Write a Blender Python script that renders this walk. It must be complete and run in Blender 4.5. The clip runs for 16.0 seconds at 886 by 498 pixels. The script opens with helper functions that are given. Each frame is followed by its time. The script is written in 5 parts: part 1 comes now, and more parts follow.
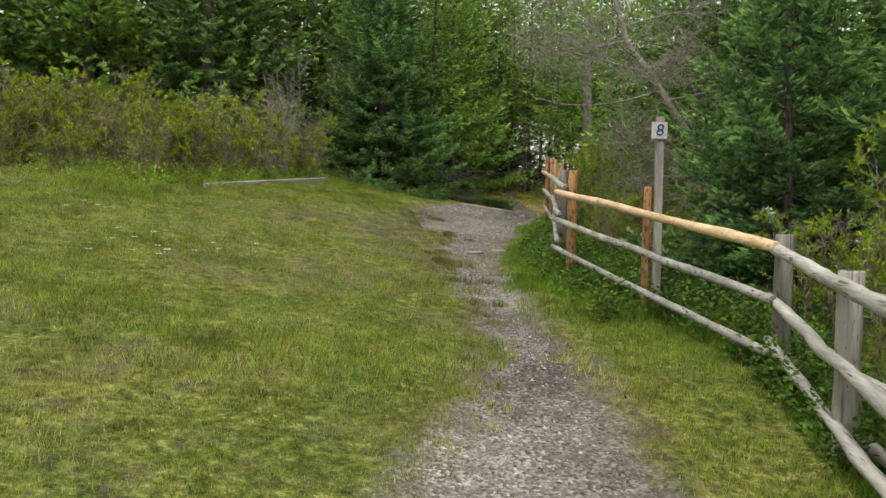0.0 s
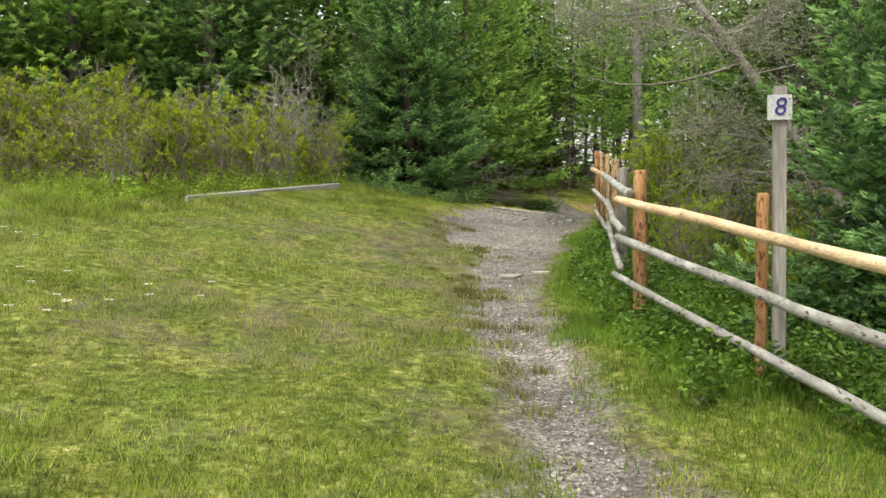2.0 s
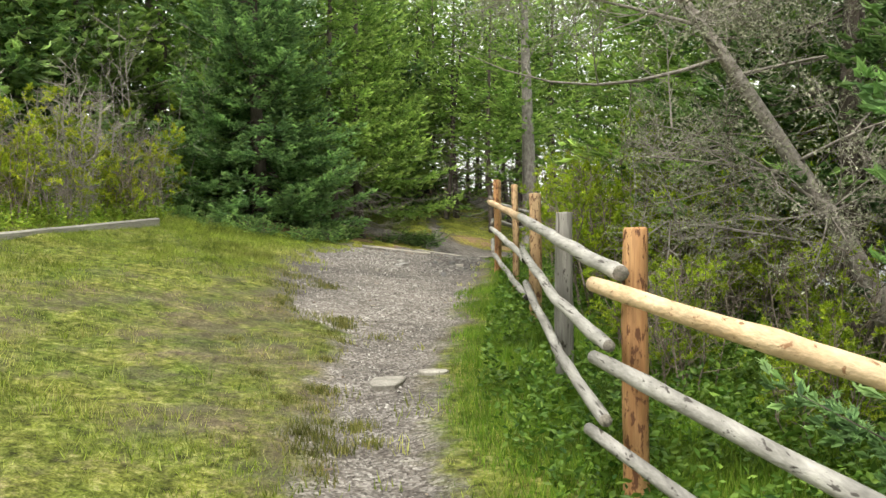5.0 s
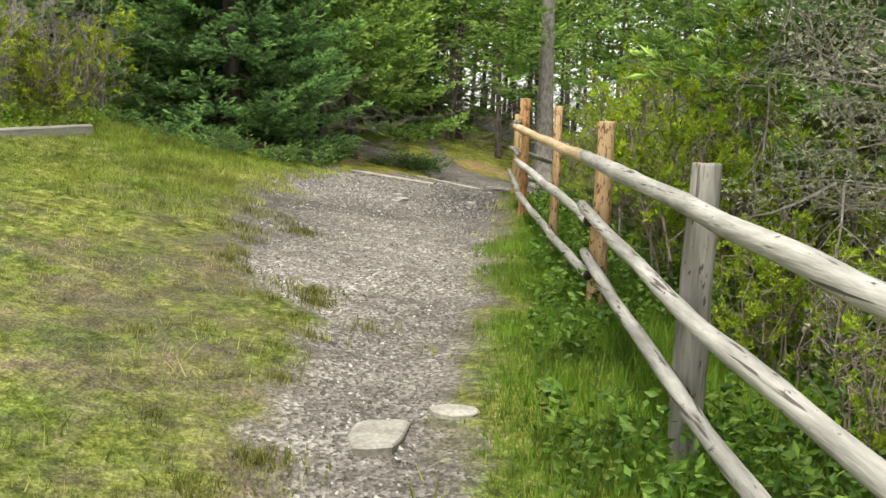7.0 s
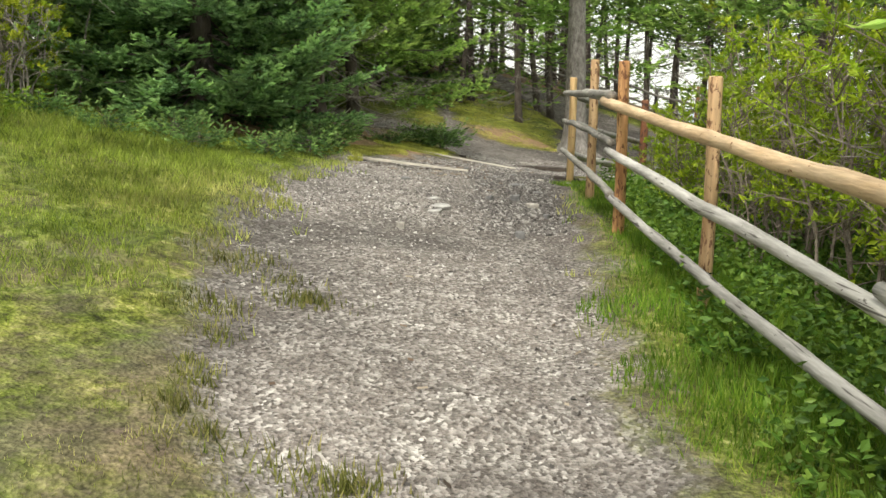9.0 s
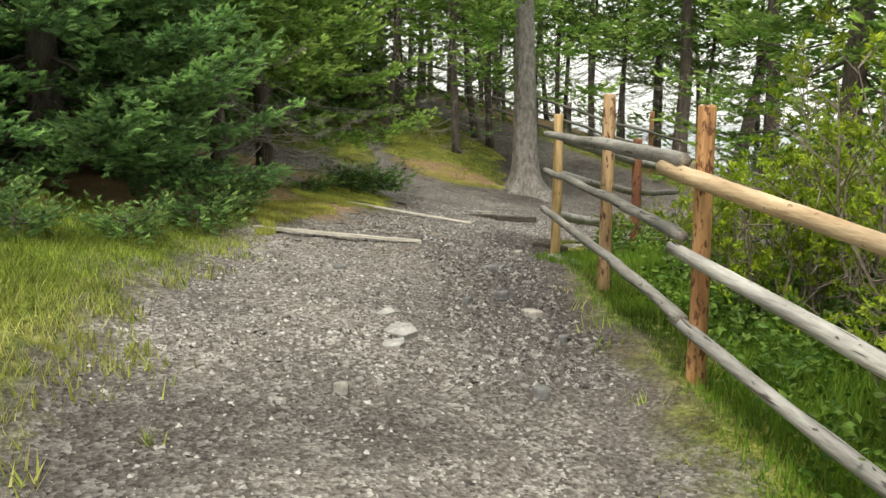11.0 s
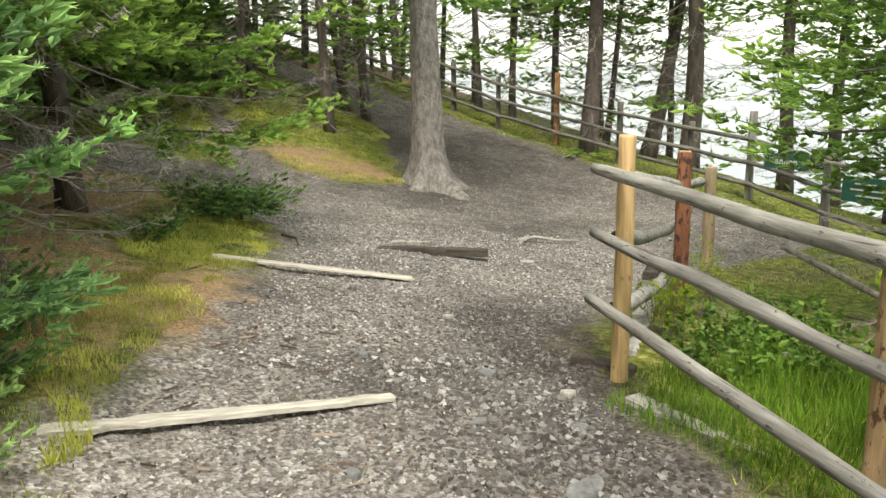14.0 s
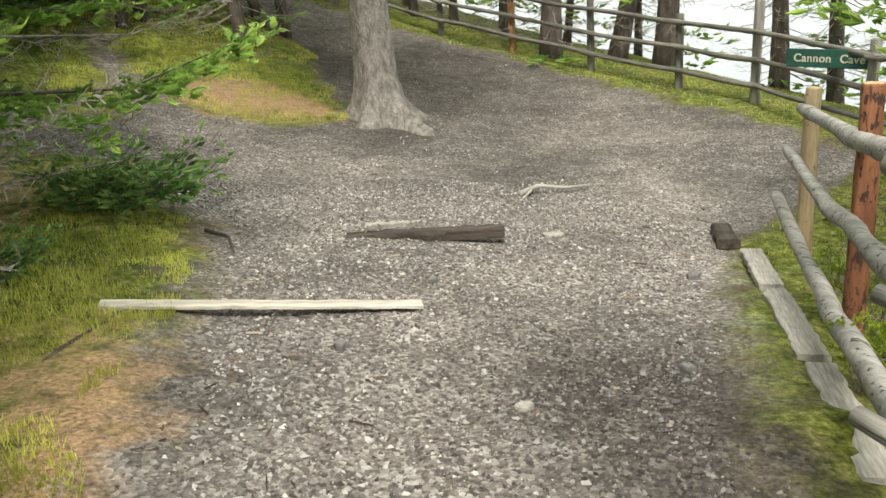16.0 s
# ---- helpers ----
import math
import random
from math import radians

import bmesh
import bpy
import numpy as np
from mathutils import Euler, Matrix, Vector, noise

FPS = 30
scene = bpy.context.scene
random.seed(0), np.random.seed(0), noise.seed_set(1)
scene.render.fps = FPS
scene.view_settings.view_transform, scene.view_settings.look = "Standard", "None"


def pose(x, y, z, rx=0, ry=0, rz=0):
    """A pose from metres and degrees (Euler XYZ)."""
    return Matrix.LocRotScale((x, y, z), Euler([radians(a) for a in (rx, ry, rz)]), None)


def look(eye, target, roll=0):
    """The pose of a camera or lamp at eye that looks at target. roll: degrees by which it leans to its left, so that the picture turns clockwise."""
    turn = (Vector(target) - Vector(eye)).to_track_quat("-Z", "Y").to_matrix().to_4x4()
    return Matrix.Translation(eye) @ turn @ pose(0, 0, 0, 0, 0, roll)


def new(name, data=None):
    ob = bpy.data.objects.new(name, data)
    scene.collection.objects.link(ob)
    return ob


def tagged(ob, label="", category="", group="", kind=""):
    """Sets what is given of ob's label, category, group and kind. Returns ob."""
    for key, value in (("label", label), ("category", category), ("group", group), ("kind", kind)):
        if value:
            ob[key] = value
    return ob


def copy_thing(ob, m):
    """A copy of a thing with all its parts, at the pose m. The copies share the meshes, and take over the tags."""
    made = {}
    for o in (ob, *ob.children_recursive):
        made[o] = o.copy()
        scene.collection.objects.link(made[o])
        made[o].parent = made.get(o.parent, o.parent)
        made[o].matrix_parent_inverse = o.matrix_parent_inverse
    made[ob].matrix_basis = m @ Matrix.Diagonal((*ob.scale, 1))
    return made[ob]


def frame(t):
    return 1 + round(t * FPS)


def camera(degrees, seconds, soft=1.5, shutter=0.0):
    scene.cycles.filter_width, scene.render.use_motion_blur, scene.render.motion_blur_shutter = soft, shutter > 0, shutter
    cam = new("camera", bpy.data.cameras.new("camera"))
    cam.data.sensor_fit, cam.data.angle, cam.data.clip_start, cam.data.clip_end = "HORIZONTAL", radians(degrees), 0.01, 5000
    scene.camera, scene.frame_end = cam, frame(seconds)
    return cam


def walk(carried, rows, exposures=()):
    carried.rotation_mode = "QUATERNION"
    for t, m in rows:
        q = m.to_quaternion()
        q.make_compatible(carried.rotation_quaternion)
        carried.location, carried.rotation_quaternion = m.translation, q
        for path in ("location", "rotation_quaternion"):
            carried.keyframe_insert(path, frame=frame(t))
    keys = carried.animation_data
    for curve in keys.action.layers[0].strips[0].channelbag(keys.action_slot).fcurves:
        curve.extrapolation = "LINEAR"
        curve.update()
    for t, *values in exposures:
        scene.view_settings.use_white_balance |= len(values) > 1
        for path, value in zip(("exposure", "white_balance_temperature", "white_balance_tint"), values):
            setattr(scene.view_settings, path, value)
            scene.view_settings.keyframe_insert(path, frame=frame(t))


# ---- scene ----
cam = camera(55.1, 16.0)
PATH = [
    (0, (1.81, 3.661, 0.749), (1.585, 5.647, 0.669), 0.9),
    (0.5, (1.687, 4.235, 0.776), (1.318, 6.197, 0.663), 1.4),
    (1, (1.769, 4.922, 0.799), (1.452, 6.891, 0.646), 2.2),
    (1.5, (1.724, 5.543, 0.861), (1.301, 7.491, 0.701), -0.1),
    (2, (1.72, 6.189, 0.942), (1.391, 8.16, 0.856), -0.7),
    (2.5, (1.637, 6.746, 0.984), (1.357, 8.725, 0.898), -1.0),
    (3, (1.54, 7.293, 1.058), (1.302, 9.278, 0.998), -1.7),
    (3.5, (1.49, 7.832, 1.095), (1.308, 9.823, 1.048), 0.0),
    (4, (1.437, 8.449, 1.168), (1.309, 10.445, 1.12), 0.4),
    (4.2, (1.451, 8.708, 1.178), (1.339, 10.705, 1.171), -0.2),
    (6.3, (1.307, 11.341, 1.372), (1.369, 13.336, 1.24), 0.1),
    (6.5, (1.292, 11.6, 1.367), (1.358, 13.593, 1.22), -0.2),
    (7, (1.16, 12.207, 1.391), (1.149, 14.194, 1.161), 2.4),
    (7.5, (1.06, 12.875, 1.48), (1.077, 14.86, 1.236), 0.2),
    (8, (0.868, 13.521, 1.536), (0.922, 15.505, 1.29), 0.3),
    (8.5, (0.691, 14.327, 1.602), (0.772, 16.308, 1.337), 0.9),
    (9, (0.603, 15.06, 1.658), (0.608, 17.032, 1.321), 0.6),
    (9.2, (0.504, 15.339, 1.675), (0.538, 17.312, 1.346), 1.6),
    (11.3, (0.341, 18.139, 1.922), (0.565, 20.105, 1.625), 0.2),
    (11.5, (0.308, 18.412, 1.93), (0.554, 20.373, 1.625), 0.4),
    (12, (0.309, 19.081, 2.059), (0.646, 21.026, 1.739), -0.3),
    (12.3, (0.286, 19.459, 2.126), (0.733, 21.377, 1.781), -0.4),
    (12.5, (0.253, 19.691, 2.154), (0.75, 21.597, 1.808), -1.0),
    (13, (0.212, 20.277, 2.241), (0.805, 22.153, 1.882), -1.9),
    (13.5, (0.162, 20.847, 2.29), (0.713, 22.731, 1.903), -1.6),
    (14, (0.119, 21.468, 2.307), (0.68, 23.341, 1.885), -0.8),
    (14.5, (0.171, 22.075, 2.325), (0.769, 23.956, 2.003), -1.5),
    (15, (0.152, 22.711, 2.324), (0.779, 24.575, 1.956), -2.3),
    (15.5, (0.222, 23.313, 2.33), (0.841, 25.136, 1.786), -4.1),
    (16, (0.363, 23.893, 2.332), (1.067, 25.648, 1.683), -4.3),
]
walk(cam, [(t, look(eye, target, roll)) for t, eye, target, roll in PATH], exposures=[(0.0, -0.15), (0.6, 0.2), (1.5, 0.42), (3.5, 0.45), (6.5, 0.6), (9.0, 0.55), (11.5, 0.34), (12.5, 0.40), (14.0, 0.70), (16.0, 0.74)])

# ---------------------------------------------------------------- world, sun
world = bpy.data.worlds.new("sky")
scene.world = world
world.use_nodes = True
wn, wl = world.node_tree.nodes, world.node_tree.links
sky = wn.new("ShaderNodeTexSky")
sky.sky_type, sky.sun_disc = "NISHITA", False
sky.sun_elevation, sky.sun_rotation = radians(58), radians(200)
sky.air_density, sky.dust_density, sky.ozone_density = 1.0, 6.0, 1.0
cloud = wn.new("ShaderNodeMix")
cloud.data_type = "RGBA"
cloud.inputs["Factor"].default_value = 0.72
cloud.inputs["B"].default_value = (11.3, 11.5, 10.3, 1)
wl.new(sky.outputs["Color"], cloud.inputs["A"])
wl.new(cloud.outputs["Result"], wn["Background"].inputs["Color"])
wn["Background"].inputs["Strength"].default_value = 0.125
sun = new("sun", bpy.data.lights.new("sun", "SUN"))
sun.data.energy, sun.data.angle, sun.data.color = 2.2, radians(12), (1.0, 0.95, 0.86)
sun.matrix_basis = look((-9, -24, 42), (0, 0, 0))

# ---------------------------------------------------------------- helpers
rng = np.random.default_rng(7)


def world_of(ob):
    m = ob.matrix_basis.copy()
    while ob.parent:
        ob = ob.parent
        m = ob.matrix_basis @ m
    return m


def np_mesh(name, verts, tris=None, quads=None, mats=(), attrs=None, smooth=False, mat_index=None):
    """A mesh from arrays of points, triangles and quads."""
    me = bpy.data.meshes.new(name)
    verts = np.asarray(verts, np.float32)
    tris = np.zeros((0, 3), np.int32) if tris is None else np.asarray(tris, np.int32).reshape(-1, 3)
    quads = np.zeros((0, 4), np.int32) if quads is None else np.asarray(quads, np.int32).reshape(-1, 4)
    loops = np.concatenate([tris.ravel(), quads.ravel()])
    totals = np.concatenate([np.full(len(tris), 3), np.full(len(quads), 4)]).astype(np.int32)
    starts = np.concatenate([[0], np.cumsum(totals)[:-1]]).astype(np.int32)
    me.vertices.add(len(verts))
    me.vertices.foreach_set("co", verts.ravel())
    me.loops.add(len(loops))
    me.loops.foreach_set("vertex_index", loops)
    me.polygons.add(len(totals))
    me.polygons.foreach_set("loop_start", starts)
    me.polygons.foreach_set("loop_total", totals)
    if mat_index is not None:
        me.polygons.foreach_set("material_index", np.asarray(mat_index, np.int32))
    me.update(calc_edges=True)
    me.polygons.foreach_set("use_smooth", np.full(len(totals), smooth))
    for key, values in (attrs or {}).items():
        a = me.attributes.new(key, "FLOAT", "POINT")
        a.data.foreach_set("value", np.asarray(values, np.float32))
    for m in mats:
        me.materials.append(m)
    return me


def part(name, me, parent, m=None, label=""):
    """Links a mesh as one part under a thing; m is its pose in the world."""
    ob = new(name, me)
    ob.parent = parent
    if m is not None:
        ob.matrix_basis = world_of(parent).inverted() @ m
    if label:
        ob["label"] = label
    return ob


def root(name, x, y, z, label, category, group="", kind="", turn=0.0):
    ob = new(name)
    ob.empty_display_size = 0.2
    ob.matrix_basis = pose(x, y, z, 0, 0, turn)
    return tagged(ob, label, category, group, kind)


def vnoise(x, y, scale, seed=0):
    """Smooth value noise, 0 to 1, over arrays."""
    x, y = np.asarray(x, float) * scale + 31.7 * seed, np.asarray(y, float) * scale - 17.3 * seed
    i, j = np.floor(x), np.floor(y)
    u, v = x - i, y - j
    u, v = u * u * (3 - 2 * u), v * v * (3 - 2 * v)

    def h(a, b):
        s = np.sin(a * 127.1 + b * 311.7 + seed * 74.7) * 43758.5453
        return s - np.floor(s)
    return (h(i, j) * (1 - u) + h(i + 1, j) * u) * (1 - v) + (h(i, j + 1) * (1 - u) + h(i + 1, j + 1) * u) * v


def tube(points, radii, sides=6, rough=0.0, cap=True):
    """A tapered tube along points: verts, quads, cap triangles."""
    points, radii = np.asarray(points, float), np.asarray(radii, float)
    d = np.gradient(points, axis=0)
    d /= np.linalg.norm(d, axis=1)[:, None] + 1e-9
    ref = np.where(np.abs(d[:, 2:3]) > 0.9, [[1.0, 0, 0]], [[0, 0, 1.0]])
    a = np.cross(d, ref)
    a /= np.linalg.norm(a, axis=1)[:, None] + 1e-9
    b = np.cross(d, a)
    n = len(points)
    ang = np.arange(sides) * 2 * np.pi / sides
    r = radii[:, None] * (1 + rough * rng.uniform(-1, 1, (n, sides)))
    v = points[:, None, :] + r[..., None] * (np.cos(ang)[None, :, None] * a[:, None, :] + np.sin(ang)[None, :, None] * b[:, None, :])
    v = v.reshape(-1, 3)
    i = np.arange(n - 1)[:, None] * sides
    k = np.arange(sides)[None, :]
    k2 = (k + 1) % sides
    quads = np.stack([i + k, i + k2, i + sides + k2, i + sides + k], -1).reshape(-1, 4)
    tris = np.zeros((0, 3), int)
    if cap:
        v = np.vstack([v, points[:1], points[-1:]])
        c0, c1, e = n * sides, n * sides + 1, (n - 1) * sides
        tris = np.array([(c0, (q + 1) % sides, q) for q in range(sides)] + [(c1, e + q, e + (q + 1) % sides) for q in range(sides)])
    return v, quads, tris


class Heap:
    """Gathers pieces of one mesh."""

    def __init__(self):
        self.v, self.t, self.q, self.n, self.a = [], [], [], 0, []

    def add(self, v, quads=None, tris=None, attr=0.0):
        v = np.asarray(v, float).reshape(-1, 3)
        if quads is not None and len(quads):
            self.q.append(np.asarray(quads) + self.n)
        if tris is not None and len(tris):
            self.t.append(np.asarray(tris) + self.n)
        self.v.append(v)
        self.a.append(np.broadcast_to(np.asarray(attr, float), (len(v),)))
        self.n += len(v)

    def mesh(self, name, mats, smooth=False):
        return np_mesh(name, np.vstack(self.v), np.vstack(self.t) if self.t else None, np.vstack(self.q) if self.q else None,
                       mats, {"tip": np.concatenate(self.a)}, smooth)


# ---------------------------------------------------------------- lie of the land
HEIGHTS = np.array([
    [-0.51, -0.68, -0.85, -0.97, -1.18, -1.37, -1.47, -1.52],
    [0.16, -0.05, -0.25, -0.46, -0.76, -0.93, -1.06, -1.22],
    [0.95, 0.70, 0.48, -0.08, -0.29, -0.4, -0.67, -0.98],
    [1.50, 1.16, 0.80, 0.13, 0.21, 0.05, -0.37, -0.8],
    [1.98, 1.70, 1.42, 0.63, 0.56, 0.22, -0.23, -0.66],
    [2.3, 2.0, 1.66, 1.06, 0.88, 0.21, -0.08, -0.54],
    [2.44, 2.06, 1.55, 0.84, 0.30, 0.01, 0.1, -0.57],
    [2.57, 2.24, 1.93, 1.5, 0.87, 0.48, 0.46, -0.53],
    [2.77, 2.71, 2.68, 2.54, 1.99, 1.43, 0.94, 0.02],
    [3.03, 3.26, 3.44, 3.43, 3.08, 2.43, 1.6, 0.71]])
BLUFF = np.array([(11.5, -400), (11.5, 15), (10.8, 28), (10.4, 33), (9.6, 37), (7.8, 40.8), (5.6, 43.5), (2, 46), (-6, 50), (-60, 75), (-1500, 500)])
SEA = -9.0


def bspline(u):
    i = np.floor(u)
    f = u - i
    return i.astype(int), np.stack([(1 - f) ** 3, 3 * f ** 3 - 6 * f ** 2 + 4, -3 * f ** 3 + 3 * f ** 2 + 3 * f + 1, f ** 3], -1) / 6


def beyond(x, y, line):
    """Signed distance past a line of points, positive on its right hand side."""
    best = np.full(np.shape(x), 1e9)
    side = np.zeros(np.shape(x))
    for (ax, ay), (bx, by) in zip(line[:-1], line[1:]):
        dx, dy = bx - ax, by - ay
        s = np.clip(((x - ax) * dx + (y - ay) * dy) / (dx * dx + dy * dy), 0, 1)
        ex, ey = x - ax - s * dx, y - ay - s * dy
        d = np.hypot(ex, ey)
        near = d < best
        best = np.where(near, d, best)
        side = np.where(near, np.sign(dy * ex - dx * ey), side)
    return best * np.where(side == 0, 1, side)


def ground_z(x, y):
    x, y = np.asarray(x, float), np.asarray(y, float)
    u, v = np.clip((x + 9) / 3, 0, 6.999), np.clip(y / 5, 0, 8.999)
    iu, bu = bspline(u)
    iv, bv = bspline(v)
    z = 0
    for a in range(4):
        for b in range(4):
            z = z + bu[..., a] * bv[..., b] * HEIGHTS[np.clip(iv + b - 1, 0, 9), np.clip(iu + a - 1, 0, 7)]
    d = beyond(x, y, BLUFF)
    s = np.clip(d / 9.0, 0, 1)
    z = z - s * s * (3 - 2 * s) * 13
    return z


def gz(x, y):
    return float(ground_z(np.array([x]), np.array([y]))[0])


LEFT_Y = [0, 7, 10, 11.6, 12.6, 14, 15, 17, 17.8, 19.4, 20.7, 21.4, 22.0, 23.1, 24.2, 25.0, 26.1, 27.5, 29.5, 30.2, 45]
LEFT_X = [1.1, 1.25, 1.45, 1.2, 0.9, 0.6, 0.48, 0.42, -0.25, -0.72, -0.88, -0.9, -0.85, -0.78, -0.5, -0.22, 0.2, 0.52, 0.94, 0.6, 0.6]
RIGHT_Y = [0, 7.6, 9.5, 11.6, 12.4, 14.2, 15, 17, 19.4, 22.3, 24.8, 25.8, 26.6, 27.6, 28.5, 30, 31, 33.5, 35.2, 36.8, 38.2, 39.5, 41, 44]
RIGHT_X = [2.4, 2.42, 2.2, 1.68, 1.55, 1.28, 1.2, 1.32, 1.52, 1.82, 2.03, 2.2, 2.9, 3.6, 4.6, 7.6, 7.7, 7.6, 7.1, 6.6, 5.7, 4.9, 3.8, 1.0]
MOUND_Y = [32.6, 33.2, 35, 37, 38.5, 40, 44]
MOUND_L = [2.2, 1.3, 0.9, 0.6, 0.4, 0.2, 0.0]
MOUND_R = [2.4, 3.1, 3.3, 3.5, 3.2, 2.4, 0.0]


def path_depth(x, y):
    """Metres inside the gravel, negative outside it."""
    l, r = np.interp(y, LEFT_Y, LEFT_X), np.interp(y, RIGHT_Y, RIGHT_X)
    d = np.minimum(x - l, r - x)
    d = np.minimum(d, (43.5 - y))
    ml, mr = np.interp(y, MOUND_Y, MOUND_L), np.interp(y, MOUND_Y, MOUND_R)
    inside = np.minimum(np.minimum(x - ml, mr - x), y - 32.7)
    d = np.minimum(d, -inside)
    side = np.minimum.reduce([0.8 - np.abs(y - 31.7 - 0.24 * (2.0 - x)), 2.5 - x, x + 9])
    return np.maximum(d, side)


def needle_floor(x, y):
    """How far the ground is brown with fallen needles: under the trees by the gravel, round the grove."""
    a = np.exp(-((x - 0.2) / 0.75) ** 2 - ((y - 26.5) / 1.6) ** 2)
    b = np.exp(-((x - 1.9) / 1.7) ** 2 - ((y - 33.5) / 1.3) ** 2) * (0.45 + vnoise(x, y, 1.6, 31))
    c = np.exp(-((x + 2.0) / 2.0) ** 2 - ((y - 26.5) / 2.5) ** 2)
    e = np.exp(-((x + 1.6) / 1.8) ** 2 - ((y - 30.0) / 2.0) ** 2)
    f = np.clip((y - 40) / 3, 0, 1)
    g = np.clip((-3.5 - x) / 2, 0, 1) * np.clip((y - 17.5) / 3, 0, 1)
    return np.clip(np.maximum.reduce([a * 0.58, b * 0.6, c, e * 0.8, f, g]), 0, 1)


def worn_turf(x, y):
    """Where feet have worn the grass thin."""
    a = 1.25 - np.hypot((x + 0.4) / 1.9, (y - 17.0) / 3.6)
    b = 1.2 - np.hypot((x + 0.6) / 0.9, (y - 8.0) / 1.2)
    c = 1.0 + path_depth(x, y) / 0.3
    e = 1.2 - np.hypot((x + 0.5) / 1.7, (y - 12.2) / 1.7)
    f = 1.1 - np.hypot((x + 2.2) / 1.0, (y - 9.3) / 1.0)
    return np.clip(np.maximum.reduce([a * 0.75, b * 0.6, c * 0.75, e * 0.7, f * 0.5]), 0, 1)


def shaded_slate(x, y):
    """Where the gravel is darker: slate and dark earth, with shade painted into the same soft patches."""
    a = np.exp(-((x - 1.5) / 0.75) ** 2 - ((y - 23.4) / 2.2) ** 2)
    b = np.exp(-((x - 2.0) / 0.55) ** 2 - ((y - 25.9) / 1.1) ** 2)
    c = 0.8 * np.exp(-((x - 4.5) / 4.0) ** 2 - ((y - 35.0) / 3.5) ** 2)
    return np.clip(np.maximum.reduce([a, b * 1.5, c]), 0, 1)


# ---------------------------------------------------------------- materials
def shader(name):
    m = bpy.data.materials.new(name)
    m.use_nodes = True
    nt = m.node_tree
    return m, nt, nt.nodes["Principled BSDF"]


def nd(nt, kind, **values):
    n = nt.nodes.new("ShaderNode" + kind)
    for key, v in values.items():
        if key in n.inputs:
            n.inputs[key].default_value = v
        else:
            setattr(n, key, v)
    return n


def ramp(nt, source, stops, interp="LINEAR"):
    r = nt.nodes.new("ShaderNodeValToRGB")
    r.color_ramp.interpolation = interp
    while len(r.color_ramp.elements) < len(stops):
        r.color_ramp.elements.new(0.5)
    for e, (p, c) in zip(r.color_ramp.elements, stops):
        e.position = p
        e.color = (*c, 1) if isinstance(c, tuple) else (c, c, c, 1)
    nt.links.new(source, r.inputs["Fac"])
    return r.outputs["Color"]


def mixc(nt, fac, a, b, blend="MIX"):
    n = nt.nodes.new("ShaderNodeMix")
    n.data_type, n.blend_type = "RGBA", blend
    for socket, v in ((n.inputs["Factor"], fac), (n.inputs[6], a), (n.inputs[7], b)):
        if isinstance(v, (int, float)):
            socket.default_value = v
        elif isinstance(v, tuple):
            socket.default_value = (*v, 1)
        else:
            nt.links.new(v, socket)
    return n.outputs[2]


def noise_tex(nt, scale, detail=4.0, stretch=None, rough=0.55, coord="Object"):
    tc = nd(nt, "TexCoord")
    n = nd(nt, "TexNoise", Scale=scale, Detail=detail, Roughness=rough)
    out = tc.outputs[coord]
    if stretch:
        mp = nd(nt, "Mapping")
        mp.inputs["Scale"].default_value = stretch
        nt.links.new(out, mp.inputs["Vector"])
        out = mp.outputs["Vector"]
    nt.links.new(out, n.inputs["Vector"])
    return n.outputs["Fac"]


def bump(nt, bsdf, height, strength=0.4, distance=0.01):
    b = nd(nt, "Bump", Strength=strength, Distance=distance)
    nt.links.new(height, b.inputs["Height"])
    nt.links.new(b.outputs["Normal"], bsdf.inputs["Normal"])


def plain(name, dark, light, scale=8.0, stretch=None, rough=0.85, fine=60.0, relief=0.3, random_amount=0.0, distance=0.01):
    m, nt, bsdf = shader(name)
    a = noise_tex(nt, scale, 5, stretch)
    b = noise_tex(nt, fine, 3, stretch)
    col = ramp(nt, a, [(0.3, dark), (0.7, light)])
    col = mixc(nt, 0.55, col, ramp(nt, b, [(0.3, 0.45), (0.7, 1.25)]), "MULTIPLY")
    if random_amount:
        oi = nd(nt, "ObjectInfo")
        col = mixc(nt, 1.0, col, ramp(nt, oi.outputs["Random"], [(0, 1 - random_amount), (1, 1 + random_amount)]), "MULTIPLY")
    nt.links.new(col, bsdf.inputs["Base Color"])
    bsdf.inputs["Roughness"].default_value = rough
    bump(nt, bsdf, b, relief, distance)
    return m


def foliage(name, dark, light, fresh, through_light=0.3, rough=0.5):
    """Leaves: varied from leaf to leaf, paler where 'tip' is high (fresh growth, on spruces also painted shading), some
    light passing through.
    """
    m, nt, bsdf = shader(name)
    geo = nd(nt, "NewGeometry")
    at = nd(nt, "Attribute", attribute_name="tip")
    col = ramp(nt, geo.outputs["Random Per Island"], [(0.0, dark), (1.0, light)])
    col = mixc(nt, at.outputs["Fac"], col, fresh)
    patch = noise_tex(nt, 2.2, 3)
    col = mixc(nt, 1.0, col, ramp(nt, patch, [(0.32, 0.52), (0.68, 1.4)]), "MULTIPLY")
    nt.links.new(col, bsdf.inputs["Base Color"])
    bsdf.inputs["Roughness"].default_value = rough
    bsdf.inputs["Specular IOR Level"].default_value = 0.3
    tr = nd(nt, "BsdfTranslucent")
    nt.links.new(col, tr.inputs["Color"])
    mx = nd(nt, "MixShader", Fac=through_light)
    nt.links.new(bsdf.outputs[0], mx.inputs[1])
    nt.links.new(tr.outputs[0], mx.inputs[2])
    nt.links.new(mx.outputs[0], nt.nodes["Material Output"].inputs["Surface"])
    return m


